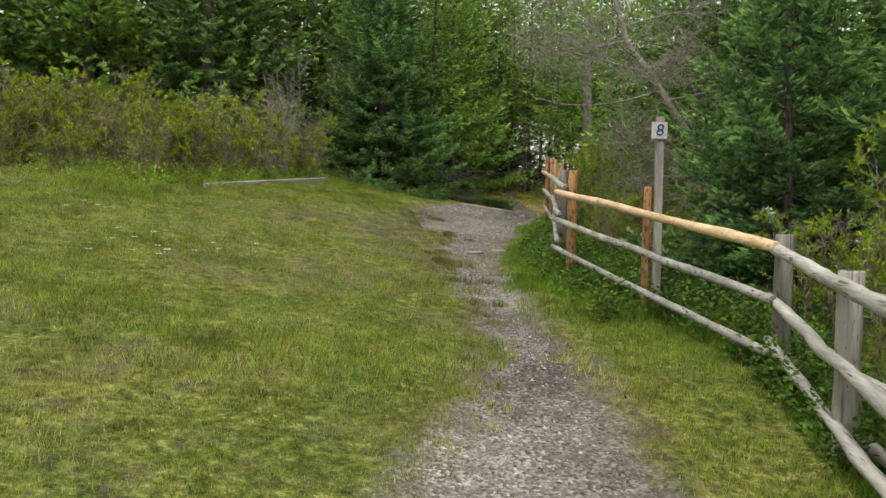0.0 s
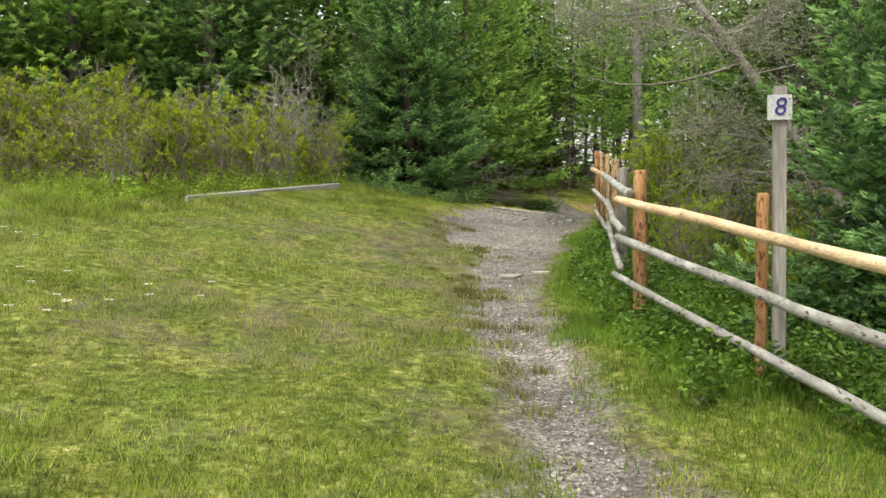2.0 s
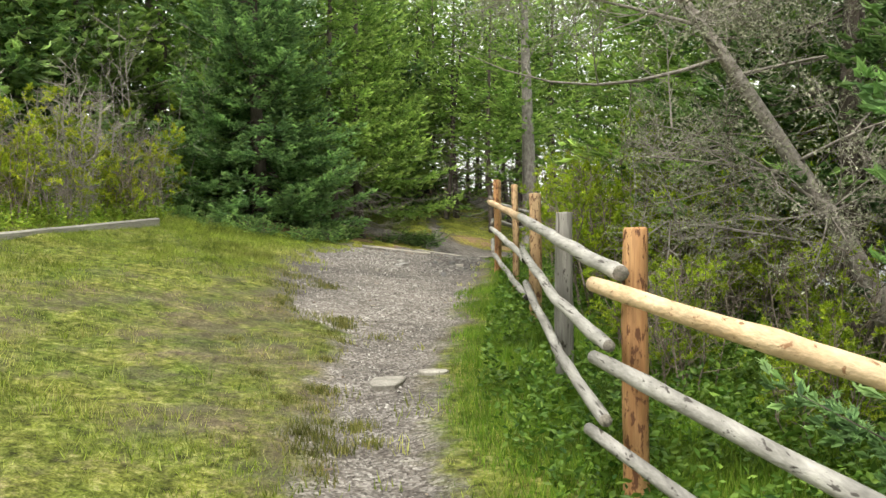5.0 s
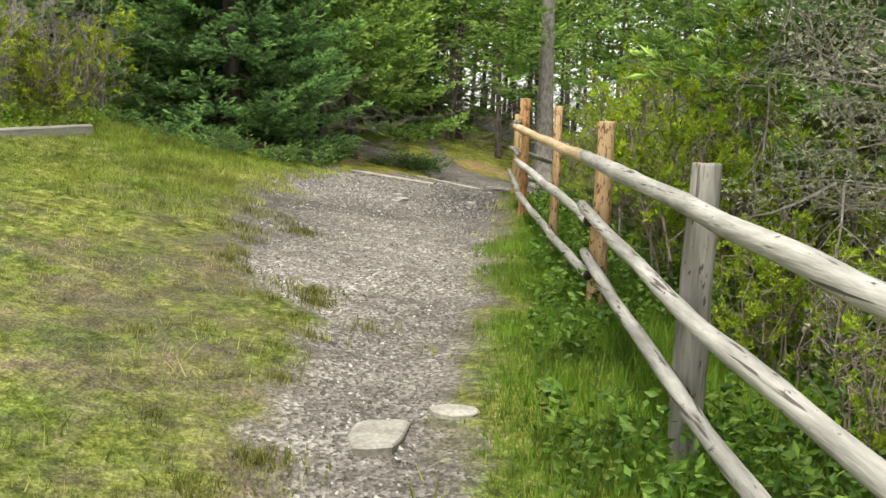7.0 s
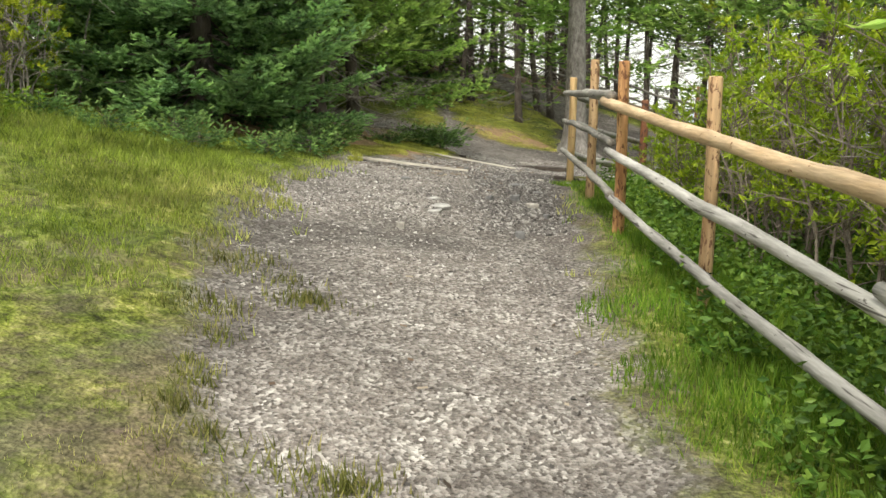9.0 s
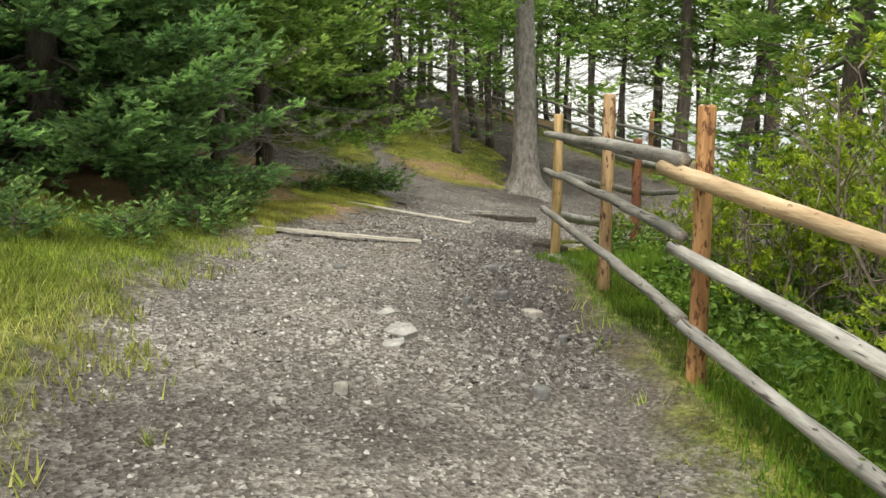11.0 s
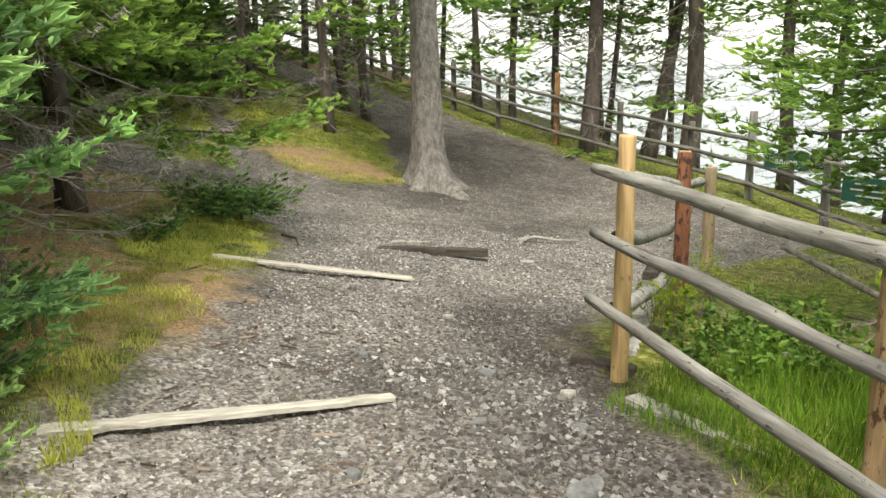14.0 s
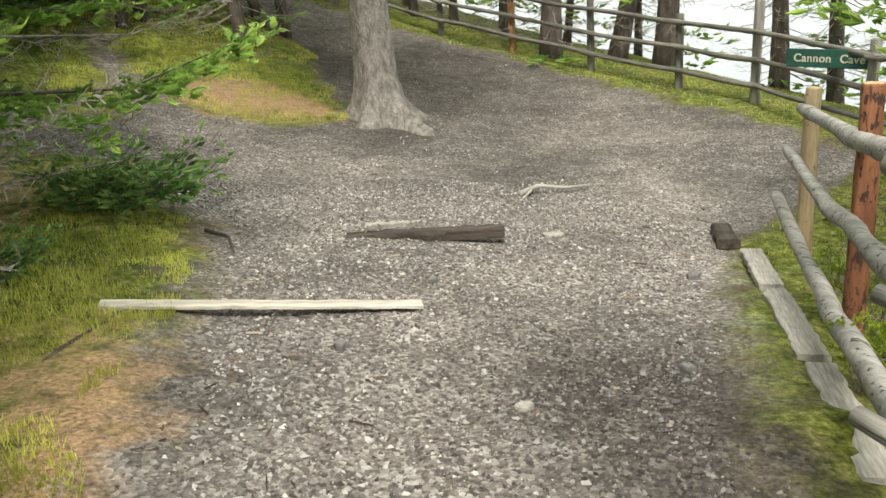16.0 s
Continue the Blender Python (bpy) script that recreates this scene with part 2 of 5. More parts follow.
def log_wood(name, base_dark, base_light, fleck, fleck_amount, rough=0.75, cracks=0.3, lie="z"):
    """A round log: streaks along its length, dark flecks of bark, knots."""
    m, nt, bsdf = shader(name)
    def grain(k):
        return (1, 1, k) if lie == "z" else (1, k, 1)
    streak = noise_tex(nt, 14, 5, grain(0.12))
    fine = noise_tex(nt, 70, 3, grain(0.1))
    spots = noise_tex(nt, 38, 4, grain(0.38), 0.65)
    crack = noise_tex(nt, 45, 2, grain(0.035), 0.5)
    big = noise_tex(nt, 2.2, 2)
    col = ramp(nt, streak, [(0.3, base_dark), (0.68, base_light)])
    col = mixc(nt, 0.5, col, ramp(nt, fine, [(0.3, 0.55), (0.65, 1.15)]), "MULTIPLY")
    col = mixc(nt, 0.6, col, ramp(nt, big, [(0.3, 0.7), (0.7, 1.2)]), "MULTIPLY")
    col = mixc(nt, ramp(nt, spots, [(0.5 + 0.2 * (1 - fleck_amount), 0.0), (0.56 + 0.2 * (1 - fleck_amount), 1.0)]), col, fleck)
    col = mixc(nt, ramp(nt, crack, [(0.33, cracks), (0.38, 0.0)]), col, fleck)
    oi = nd(nt, "ObjectInfo")
    col = mixc(nt, 1.0, col, ramp(nt, oi.outputs["Random"], [(0, 0.82), (1, 1.12)]), "MULTIPLY")
    nt.links.new(col, bsdf.inputs["Base Color"])
    bsdf.inputs["Roughness"].default_value = rough
    bump(nt, bsdf, mixc(nt, 0.5, fine, mixc(nt, 0.5, streak, crack)), 0.7, 0.012)
    return m


def make_ground():
    m, nt, bsdf = shader("ground")
    tc = nd(nt, "TexCoord")
    depth = nd(nt, "Attribute", attribute_name="path_depth").outputs["Fac"]
    litter = nd(nt, "Attribute", attribute_name="litter").outputs["Fac"]
    edge_n = noise_tex(nt, 2.1, 6, rough=0.7)
    mid_n = noise_tex(nt, 0.7, 4)
    fine_n = noise_tex(nt, 45, 4, rough=0.7)
    spot_n = noise_tex(nt, 5.5, 5, rough=0.7)
    vor = nd(nt, "TexVoronoi", Scale=55.0)
    nt.links.new(tc.outputs["Object"], vor.inputs["Vector"])
    # gravel: grey slate chips over brown-grey dirt
    chip = ramp(nt, vor.outputs["Color"], [(0.15, (0.04, 0.035, 0.03)), (0.5, (0.20, 0.187, 0.17)), (0.85, (0.56, 0.53, 0.49))])
    dirt = ramp(nt, fine_n, [(0.34, (0.045, 0.037, 0.032)), (0.66, (0.37, 0.32, 0.285))])
    gravel = mixc(nt, ramp(nt, spot_n, [(0.35, 0.2), (0.65, 0.8)]), dirt, chip)
    gravel = mixc(nt, 0.85, gravel, ramp(nt, mid_n, [(0.32, 0.42), (0.68, 1.32)]), "MULTIPLY")
    gravel = mixc(nt, 0.8, gravel, ramp(nt, spot_n, [(0.3, 0.6), (0.7, 1.25)]), "MULTIPLY")
    # darker slate and earth, and the shade painted over them, in one multiplier
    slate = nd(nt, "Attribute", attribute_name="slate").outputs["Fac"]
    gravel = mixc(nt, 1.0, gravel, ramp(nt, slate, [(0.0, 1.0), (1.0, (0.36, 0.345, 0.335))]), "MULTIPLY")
    # turf: matted green and straw, brown soil showing
    turf_n = noise_tex(nt, 13, 5, rough=0.75)
    turf = ramp(nt, turf_n, [(0.34, (0.042, 0.044, 0.012)), (0.45, (0.12, 0.145, 0.02)), (0.56, (0.23, 0.255, 0.055)), (0.7, (0.45, 0.42, 0.18))])
    turf = mixc(nt, 0.75, turf, ramp(nt, fine_n, [(0.3, 0.45), (0.7, 1.4)]), "MULTIPLY")
    soil = ramp(nt, fine_n, [(0.3, (0.055, 0.043, 0.031)), (0.7, (0.25, 0.20, 0.145))])
    bare = noise_tex(nt, 1.1, 8, rough=0.78)
    wear = nd(nt, "Attribute", attribute_name="wear").outputs["Fac"]
    thin_turf = nd(nt, "Math", operation="MULTIPLY_ADD")
    nt.links.new(wear, thin_turf.inputs[0])
    thin_turf.inputs[1].default_value = 0.15
    nt.links.new(bare, thin_turf.inputs[2])
    turf = mixc(nt, ramp(nt, thin_turf.outputs[0], [(0.53, 0.0), (0.66, 0.8)]), turf, soil)
    turf = mixc(nt, 0.9, turf, ramp(nt, spot_n, [(0.32, 0.45), (0.68, 1.2)]), "MULTIPLY")
    turf = mixc(nt, 0.8, turf, ramp(nt, noise_tex(nt, 1.7, 4, rough=0.6), [(0.35, (0.62, 0.78, 0.6)), (0.65, (1.18, 1.08, 1.15))]), "MULTIPLY")
    needles = ramp(nt, fine_n, [(0.3, (0.12, 0.072, 0.04)), (0.7, (0.52, 0.345, 0.20))])
    add = nd(nt, "Math", operation="MULTIPLY_ADD")
    nt.links.new(edge_n, add.inputs[0])
    add.inputs[1].default_value = 1.1
    nt.links.new(depth, add.inputs[2])
    is_path = ramp(nt, add.outputs[0], [(0.42, 0.0), (0.68, 1.0)])
    lit = nd(nt, "Math", operation="MULTIPLY_ADD")
    nt.links.new(spot_n, lit.inputs[0])
    lit.inputs[1].default_value = 0.9
    nt.links.new(litter, lit.inputs[2])
    turf = mixc(nt, ramp(nt, lit.outputs[0], [(0.75, 0.0), (1.0, 0.9)]), turf, needles)
    col = mixc(nt, is_path, turf, gravel)
    nt.links.new(col, bsdf.inputs["Base Color"])
    bsdf.inputs["Roughness"].default_value = 0.95
    bsdf.inputs["Specular IOR Level"].default_value = 0.2
    bump(nt, bsdf, mixc(nt, 0.5, vor.outputs["Distance"], turf_n), 0.8, 0.03)
    return m


M_GROUND = make_ground()
M_GRASS = foliage("grass", (0.050, 0.098, 0.010), (0.41, 0.51, 0.075), (0.66, 0.60, 0.23), 0.5)
M_LUSH = foliage("lush_grass", (0.055, 0.145, 0.009), (0.14, 0.265, 0.022), (0.25, 0.35, 0.045), 0.35)
M_LEAF_R = foliage("bayberry_leaf", (0.13, 0.23, 0.012), (0.30, 0.42, 0.025), (0.50, 0.58, 0.04), 0.4)
M_LEAF_L = foliage("shrub_leaf", (0.12, 0.20, 0.014), (0.34, 0.44, 0.03), (0.62, 0.64, 0.05), 0.45)
M_HERB = foliage("herb_leaf", (0.03, 0.085, 0.010), (0.095, 0.19, 0.024), (0.19, 0.30, 0.045), 0.3)
M_BANK = foliage("bank_herb_leaf", (0.10, 0.20, 0.016), (0.26, 0.40, 0.04), (0.44, 0.54, 0.08), 0.42)
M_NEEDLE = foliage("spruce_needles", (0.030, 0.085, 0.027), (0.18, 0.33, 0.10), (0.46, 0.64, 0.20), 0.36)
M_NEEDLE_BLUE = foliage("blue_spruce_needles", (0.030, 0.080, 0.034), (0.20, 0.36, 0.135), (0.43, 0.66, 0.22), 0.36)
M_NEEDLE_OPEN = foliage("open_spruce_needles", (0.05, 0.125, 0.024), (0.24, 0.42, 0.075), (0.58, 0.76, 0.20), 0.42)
M_LICHEN = foliage("lichen", (0.20, 0.21, 0.14), (0.42, 0.43, 0.31), (0.45, 0.46, 0.34), 0.1, 0.9)
M_BARK = plain("spruce_bark", (0.055, 0.042, 0.034), (0.17, 0.14, 0.12), 9, (1, 1, 0.35), 0.95, 40, 0.8, 0.15, 0.02)
M_BARK_GREY = plain("pale_bark", (0.13, 0.115, 0.10), (0.36, 0.335, 0.305), 16, (1, 1, 0.45), 0.95, 55, 1.0, 0.05, 0.03)
M_TWIG = plain("dead_twig", (0.17, 0.145, 0.125), (0.44, 0.40, 0.36), 20, None, 0.95)
M_STEM = plain("shrub_stem", (0.12, 0.09, 0.068), (0.32, 0.27, 0.22), 20, None, 0.9)
M_ORANGE = log_wood("peeled_orange_log", (0.38, 0.17, 0.062), (0.68, 0.40, 0.18), (0.14, 0.055, 0.022), 0.8)
M_PALE = log_wood("peeled_pale_log", (0.48, 0.34, 0.20), (0.72, 0.57, 0.38), (0.24, 0.13, 0.06), 0.4, 0.75, 0.15)
M_YELLOW_LOG = log_wood("smooth_yellow_log", (0.56, 0.36, 0.15), (0.72, 0.50, 0.25), (0.26, 0.14, 0.06), 0.3, 0.7, 0.05)
M_PEELED = log_wood("peeled_tan_log", (0.36, 0.21, 0.10), (0.66, 0.46, 0.26), (0.13, 0.06, 0.03), 0.78)
M_RED = log_wood("barked_red_log", (0.15, 0.055, 0.028), (0.36, 0.15, 0.07), (0.05, 0.022, 0.014), 0.85)
M_RAIL = log_wood("weathered_grey_rail", (0.25, 0.24, 0.22), (0.52, 0.50, 0.465), (0.06, 0.05, 0.045), 0.30, 0.9, 0.9, "y")
M_RAIL_DARK = log_wood("dark_weathered_rail", (0.16, 0.15, 0.132), (0.38, 0.36, 0.325), (0.05, 0.042, 0.035), 0.42, 0.9, 0.9, "y")
M_RAIL_PALE = log_wood("peeled_pale_rail", (0.50, 0.34, 0.19), (0.74, 0.56, 0.36), (0.26, 0.14, 0.07), 0.42, 0.75, 0.2, "y")
M_GREY = log_wood("weathered_grey_log", (0.20, 0.188, 0.17), (0.45, 0.43, 0.395), (0.06, 0.05, 0.045), 0.32, 0.9, 0.8)
M_DARKGREY = log_wood("dark_weathered_log", (0.13, 0.122, 0.108), (0.34, 0.322, 0.29), (0.05, 0.042, 0.035), 0.42, 0.9, 0.8)
M_END = plain("sawn_end", (0.42, 0.28, 0.14), (0.66, 0.49, 0.29), 30, None, 0.8, 120, 0.3)
M_END_DARK = plain("charred_dark_end", (0.012, 0.010, 0.009), (0.05, 0.042, 0.036), 30, None, 0.9, 120, 0.4)
M_END_RAIL = plain("weathered_rail_end", (0.13, 0.115, 0.095), (0.34, 0.31, 0.265), 30, None, 0.9, 120, 0.4)
M_END_GREY = plain("weathered_end", (0.05, 0.042, 0.036), (0.16, 0.14, 0.12), 30, None, 0.9, 120, 0.4)
M_BLEACHED = plain("bleached_board", (0.36, 0.335, 0.28), (0.66, 0.61, 0.52), 6, (0.2, 2, 2), 0.9, 50, 0.5)
M_BOARD = plain("weathered_board", (0.24, 0.225, 0.20), (0.50, 0.47, 0.42), 6, (0.2, 2, 2), 0.9, 50, 0.5)
M_ROT = plain("rotten_wood", (0.022, 0.017, 0.014), (0.11, 0.088, 0.07), 8, (0.25, 2, 2), 0.95, 40, 0.8)
M_STONE = plain("path_stone", (0.28, 0.26, 0.225), (0.48, 0.45, 0.40), 7, None, 0.9, 50, 0.5, 0.2)
M_SLATE = plain("slate_chip", (0.09, 0.088, 0.086), (0.28, 0.275, 0.27), 3, None, 0.8, 40, 0.4)

# ---------------------------------------------------------------- ground and sea
def graded(lo, hi, step, far_lo, far_hi):
    mid = np.arange(lo, hi + 1e-6, step)
    out = step * 1.45 ** np.arange(1, 40)
    left = lo - np.cumsum(out)
    right = hi + np.cumsum(out)
    return np.concatenate([[far_lo], left[left > far_lo][::-1], mid, right[right < far_hi], [far_hi]])


def build_ground():
    xs, ys = graded(-8.5, 10.5, 0.11, -1500, 1500), graded(3.0, 42.5, 0.11, -1500, 2500)
    X, Y = np.meshgrid(xs, ys)
    Z = ground_z(X, Y)
    d = path_depth(X, Y)
    near = np.clip(1 - np.maximum(np.abs(X - 1) - 10, np.abs(Y - 22) - 22) / 10, 0, 1)
    Z = Z + near * ((vnoise(X, Y, 1.1, 1) - 0.5) * 0.07 + (vnoise(X, Y, 3.7, 2) - 0.5) * 0.03 + (vnoise(X, Y, 9.0, 3) - 0.5) * 0.015)
    Z = Z - near * 0.035 * np.clip(d / 0.3 + 0.4, 0, 1)
    nx, ny = len(xs), len(ys)
    i, j = np.meshgrid(np.arange(nx - 1), np.arange(ny - 1))
    a = (j * nx + i).ravel()
    quads = np.stack([a, a + 1, a + nx + 1, a + nx], -1)
    me = np_mesh("ground", np.stack([X, Y, Z], -1).reshape(-1, 3), None, quads, [M_GROUND],
                 {"path_depth": np.clip(d, -3, 3).ravel(), "litter": needle_floor(X, Y).ravel(), "wear": worn_turf(X, Y).ravel(), "slate": shaded_slate(X, Y).ravel()}, True)
    tagged(new("ground", me), "gently sloping lawn and gravel path with bare worn soil", "ground", kind="structure")


build_ground()
m, nt, bsdf = shader("sea")
bsdf.inputs["Base Color"].default_value = (0.16, 0.19, 0.21, 1)
bsdf.inputs["Roughness"].default_value = 0.22
bump(nt, bsdf, noise_tex(nt, 0.6, 5), 0.5, 0.3)
M_SEA = m
S = 4000.0
tagged(new("water", np_mesh("water", [(-S, -S, SEA), (S, -S, SEA), (S, S, SEA), (-S, S, SEA)], None, [(0, 1, 2, 3)], [M_SEA])),
       "pale grey sea under a bright overcast sky", "sea", kind="structure")


# ---------------------------------------------------------------- rail fence
def log_mesh(name, length, r0, r1, mat, end, bend=0.0, sides=14, rings=12, wobble=0.06, chamfer=0.012, seed=0):
    """A round log along local z from 0 to length, with cut ends."""
    lr = np.random.default_rng(seed)
    z = np.linspace(0, length, rings)
    z = np.concatenate([[0.0], [chamfer], z[1:-1], [length - chamfer], [length]])
    t = z / length
    r = r0 + (r1 - r0) * t
    r = r * (1 + wobble * 0.5 * np.sin(t * 9 + seed) + wobble * lr.uniform(-0.5, 0.5, len(z)))
    r[0] *= 0.9
    r[-1] *= 0.9
    ang = np.arange(sides) * 2 * np.pi / sides
    shape = 1 + wobble * (0.6 * np.sin(2 * ang + seed) + 0.4 * np.sin(3 * ang + 2 * seed))
    ox = bend * np.sin(np.pi * t) + bend * 0.3 * np.sin(2 * np.pi * t + seed)
    oy = bend * 0.5 * np.sin(np.pi * t * 1.5 + seed)
    v = np.stack([ox[:, None] + r[:, None] * shape * np.cos(ang), oy[:, None] + r[:, None] * shape * np.sin(ang), np.repeat(z[:, None], sides, 1)], -1)
    v += lr.normal(0, 0.0015, v.shape)
    n = len(z)
    k = np.arange(sides)
    k2 = (k + 1) % sides
    i = (np.arange(n - 1) * sides)[:, None]
    quads = np.stack([i + k, i + k2, i + sides + k2, i + sides + k], -1).reshape(-1, 4)
    v = np.vstack([v.reshape(-1, 3), [[ox[0], oy[0], 0.0]], [[ox[-1], oy[-1], length]]])
    c0, c1, e = n * sides, n * sides + 1, (n - 1) * sides
    tris = np.vstack([np.stack([np.full(sides, c0), k2, k], -1), np.stack([np.full(sides, c1), e + k, e + k2], -1)])
    return np_mesh(name, v, tris, quads, [mat, end], None, True, [1] * len(tris) + [0] * len(quads))


def along(a, b, spin=0.0):
    """The pose that lays local z from a to b."""
    a, b = Vector(a), Vector(b)
    return Matrix.Translation(a) @ (b - a).to_track_quat("Z", "Y").to_matrix().to_4x4() @ Matrix.Rotation(spin, 4, "Z")


POSTS = [  # x, y, top, radius, material, label
    (3.75, 4.60, 0.32, 0.058, M_GREY, "weathered grey post"),
    (3.60, 6.40, 0.42, 0.058, M_GREY, "weathered grey post"),
    (3.40, 8.20, 0.50, 0.062, M_GREY, "weathered grey post"),
    (3.53, 9.88, 0.65, 0.062, M_GREY, "weathered grey post"),
    (2.785, 11.58, 1.035, 0.035, M_ORANGE, "fresh orange post"),
    (2.18, 13.39, 1.270, 0.054, M_ORANGE, "fresh orange post"),
    (2.125, 15.44, 1.385, 0.060, M_DARKGREY, "grey weathered post with a sawn top"),
    (2.125, 17.61, 1.615, 0.056, M_PEELED, "peeled post with a pale sawn top"),
    (2.08, 19.73, 1.820, 0.038, M_PEELED, "slim peeled post"),
    (1.945, 21.46, 1.983, 0.042, M_ORANGE, "orange peeled post with dark streaks of bark"),
    (2.06, 23.37, 2.090, 0.043, M_PEELED, "peeled post with flaking bark"),
    (2.12, 25.08, 1.975, 0.043, M_YELLOW_LOG, "smooth pale yellow post"),
]


def rail_mesh(points, r0, r1, mat, end, seed):
    """A bowed, knobbly rail through three points, with cut ends."""
    lr = np.random.default_rng(seed)
    a, m, b = (np.array(p, float) for p in points)
    n, sides = 30, 12
    f = np.linalg.norm(m - a) / (np.linalg.norm(m - a) + np.linalg.norm(b - m))
    t = np.linspace(0, 1, n)
    la, lm, lb = (t - f) * (t - 1) / f, t * (t - 1) / (f * (f - 1)), t * (t - f) / (1 - f)
    c = la[:, None] * a + lm[:, None] * m + lb[:, None] * b
    c = c + np.stack([np.interp(t, np.linspace(0, 1, 9), lr.normal(0, 0.007, 9)) for _ in range(3)], -1) * np.sin(np.pi * t)[:, None]
    r = (r0 + (r1 - r0) * t) * (1 + np.interp(t, np.linspace(0, 1, 12), lr.normal(0, 0.06, 12)))
    for k in lr.integers(3, n - 3, 3):
        r[k] *= 1.09
    r[0], r[-1] = r[0] * 0.9, r[-1] * 0.9
    v, quads, tris = tube(c, r, sides, 0.035)
    return np_mesh("rail", v, tris, quads, [mat, end], None, True, [1] * len(tris) + [0] * len(quads))


def build_fence():
    fence = root("rail_fence", 2.1, 17.4, gz(2.1, 17.4), "rustic three-rail log fence beside the path", "fence")
    for k, (x, y, top, r, mat, label) in enumerate(POSTS):
        bottom = gz(x, y) - 0.3
        end = M_END_GREY if mat is M_GREY else M_END
        me = log_mesh("post", top - bottom, r * 1.08, r, mat, end, 0.008, seed=k + 3)
        part("post", me, fence, pose(x, y, bottom, 0, 0, 40 * k), label)
    G, P, D = M_RAIL, M_RAIL_PALE, M_RAIL_DARK
    rails = [  # three points along the rail, radii, material
        ((3.65, 4.4, 0.12), (3.56, 5.6, 0.2), (3.50, 6.55, 0.26), 0.046, 0.042, G), ((3.65, 4.4, -0.23), (3.56, 5.6, -0.17), (3.50, 6.55, -0.13), 0.042, 0.038, G),
        ((3.65, 4.4, -0.58), (3.56, 5.6, -0.53), (3.50, 6.55, -0.5), 0.042, 0.038, G),
        ((3.70, 6.2, 0.28), (3.60, 7.4, 0.32), (3.50, 8.35, 0.36), 0.046, 0.042, G), ((3.70, 6.2, -0.16), (3.60, 7.4, -0.12), (3.50, 8.35, -0.08), 0.042, 0.038, G),
        ((3.70, 6.2, -0.5), (3.60, 7.4, -0.45), (3.50, 8.35, -0.4), 0.042, 0.038, G),
        ((3.24, 6.9, 0.36), (3.35, 8.4, 0.45), (3.45, 9.95, 0.565), 0.044, 0.040, G), ((3.24, 6.9, -0.06), (3.35, 8.4, 0.06), (3.45, 9.95, 0.21), 0.040, 0.036, G),
        ((3.24, 6.9, -0.41), (3.35, 8.4, -0.28), (3.45, 9.95, -0.10), 0.038, 0.034, G),
        ((3.42, 9.66, 0.565), (2.695, 11.5, 0.805), (1.985, 13.36, 1.03), 0.041, 0.035, P), ((3.40, 9.66, 0.205), (2.68, 11.5, 0.466), (1.98, 13.33, 0.722), 0.037, 0.031, G),
        ((3.38, 9.66, -0.16), (2.66, 11.5, 0.125), (1.955, 13.31, 0.42), 0.034, 0.028, G),
        ((2.09, 13.27, 1.078), (2.025, 15.0, 1.20), (1.99, 17.58, 1.40), 0.036, 0.040, G), ((2.035, 13.25, 0.776), (2.025, 15.2, 0.852), (2.015, 17.72, 1.085), 0.033, 0.035, G),
        ((2.01, 13.2, 0.476), (2.025, 15.6, 0.575), (2.035, 17.62, 0.785), 0.032, 0.033, G),
        ((1.99, 17.42, 1.382), (1.965, 20.0, 1.535), (1.855, 21.75, 1.695), 0.041, 0.036, P), ((2.02, 17.42, 1.0), (1.965, 20.0, 1.18), (1.875, 21.64, 1.318), 0.036, 0.033, G),
        ((2.03, 17.40, 0.665), (1.975, 20.0, 0.805), (1.90, 21.64, 0.97), 0.033, 0.030, G),
        ((1.875, 21.53, 1.733), (1.962, 23.3, 1.769), (2.055, 25.28, 1.80), 0.043, 0.032, D), ((1.885, 21.53, 1.382), (1.968, 23.3, 1.443), (2.05, 25.27, 1.478), 0.032, 0.029, D),
        ((1.90, 21.53, 0.985), (1.965, 23.3, 1.072), (2.045, 25.29, 1.13), 0.032, 0.032, D),
    ]
    for k, (pa, pm, pb, ra, rb, mat) in enumerate(rails):
        part("rail", rail_mesh((pa, pm, pb), ra, rb, mat, M_END if mat is P else M_END_DARK if k in (16, 17) else M_END_RAIL, k + 1), fence, Matrix.Identity(4), "pale peeled rail" if mat is P else "weathered grey rail")


build_fence()

# ---------------------------------------------------------------- trees


def unit(v):
    return v / (np.linalg.norm(v, axis=-1, keepdims=True) + 1e-9)


def needles_on(heap, start, way, length, tip, per_m, size, width, lr):
    """Short bristles along many twigs at once."""
    count = np.maximum((length * per_m).astype(int), 2)
    idx = np.repeat(np.arange(len(start)), count)
    n = len(idx)
    u = lr.uniform(0.0, 1.04, n)
    p = start[idx] + way[idx] * (length[idx] * u)[:, None]
    side = lr.normal(0, 1, (n, 3))
    side[:, 2] += 0.3
    w = way[idx]
    side = unit(side - w * np.sum(side * w, 1)[:, None])
    out = unit(side * 0.85 + w * 0.75)
    s = size * lr.uniform(0.65, 1.2, n)
    cross = unit(np.cross(out, lr.normal(0, 1, (n, 3)))) * (width * lr.uniform(0.7, 1.2, n))[:, None]
    v = np.stack([p - cross, p + cross, p + out * s[:, None]], 1)
    t = tip[idx] * np.clip(u + 0.2, 0, 1)
    heap.add(v.reshape(-1, 3), None, np.arange(3 * n).reshape(-1, 3), np.repeat(t, 3))


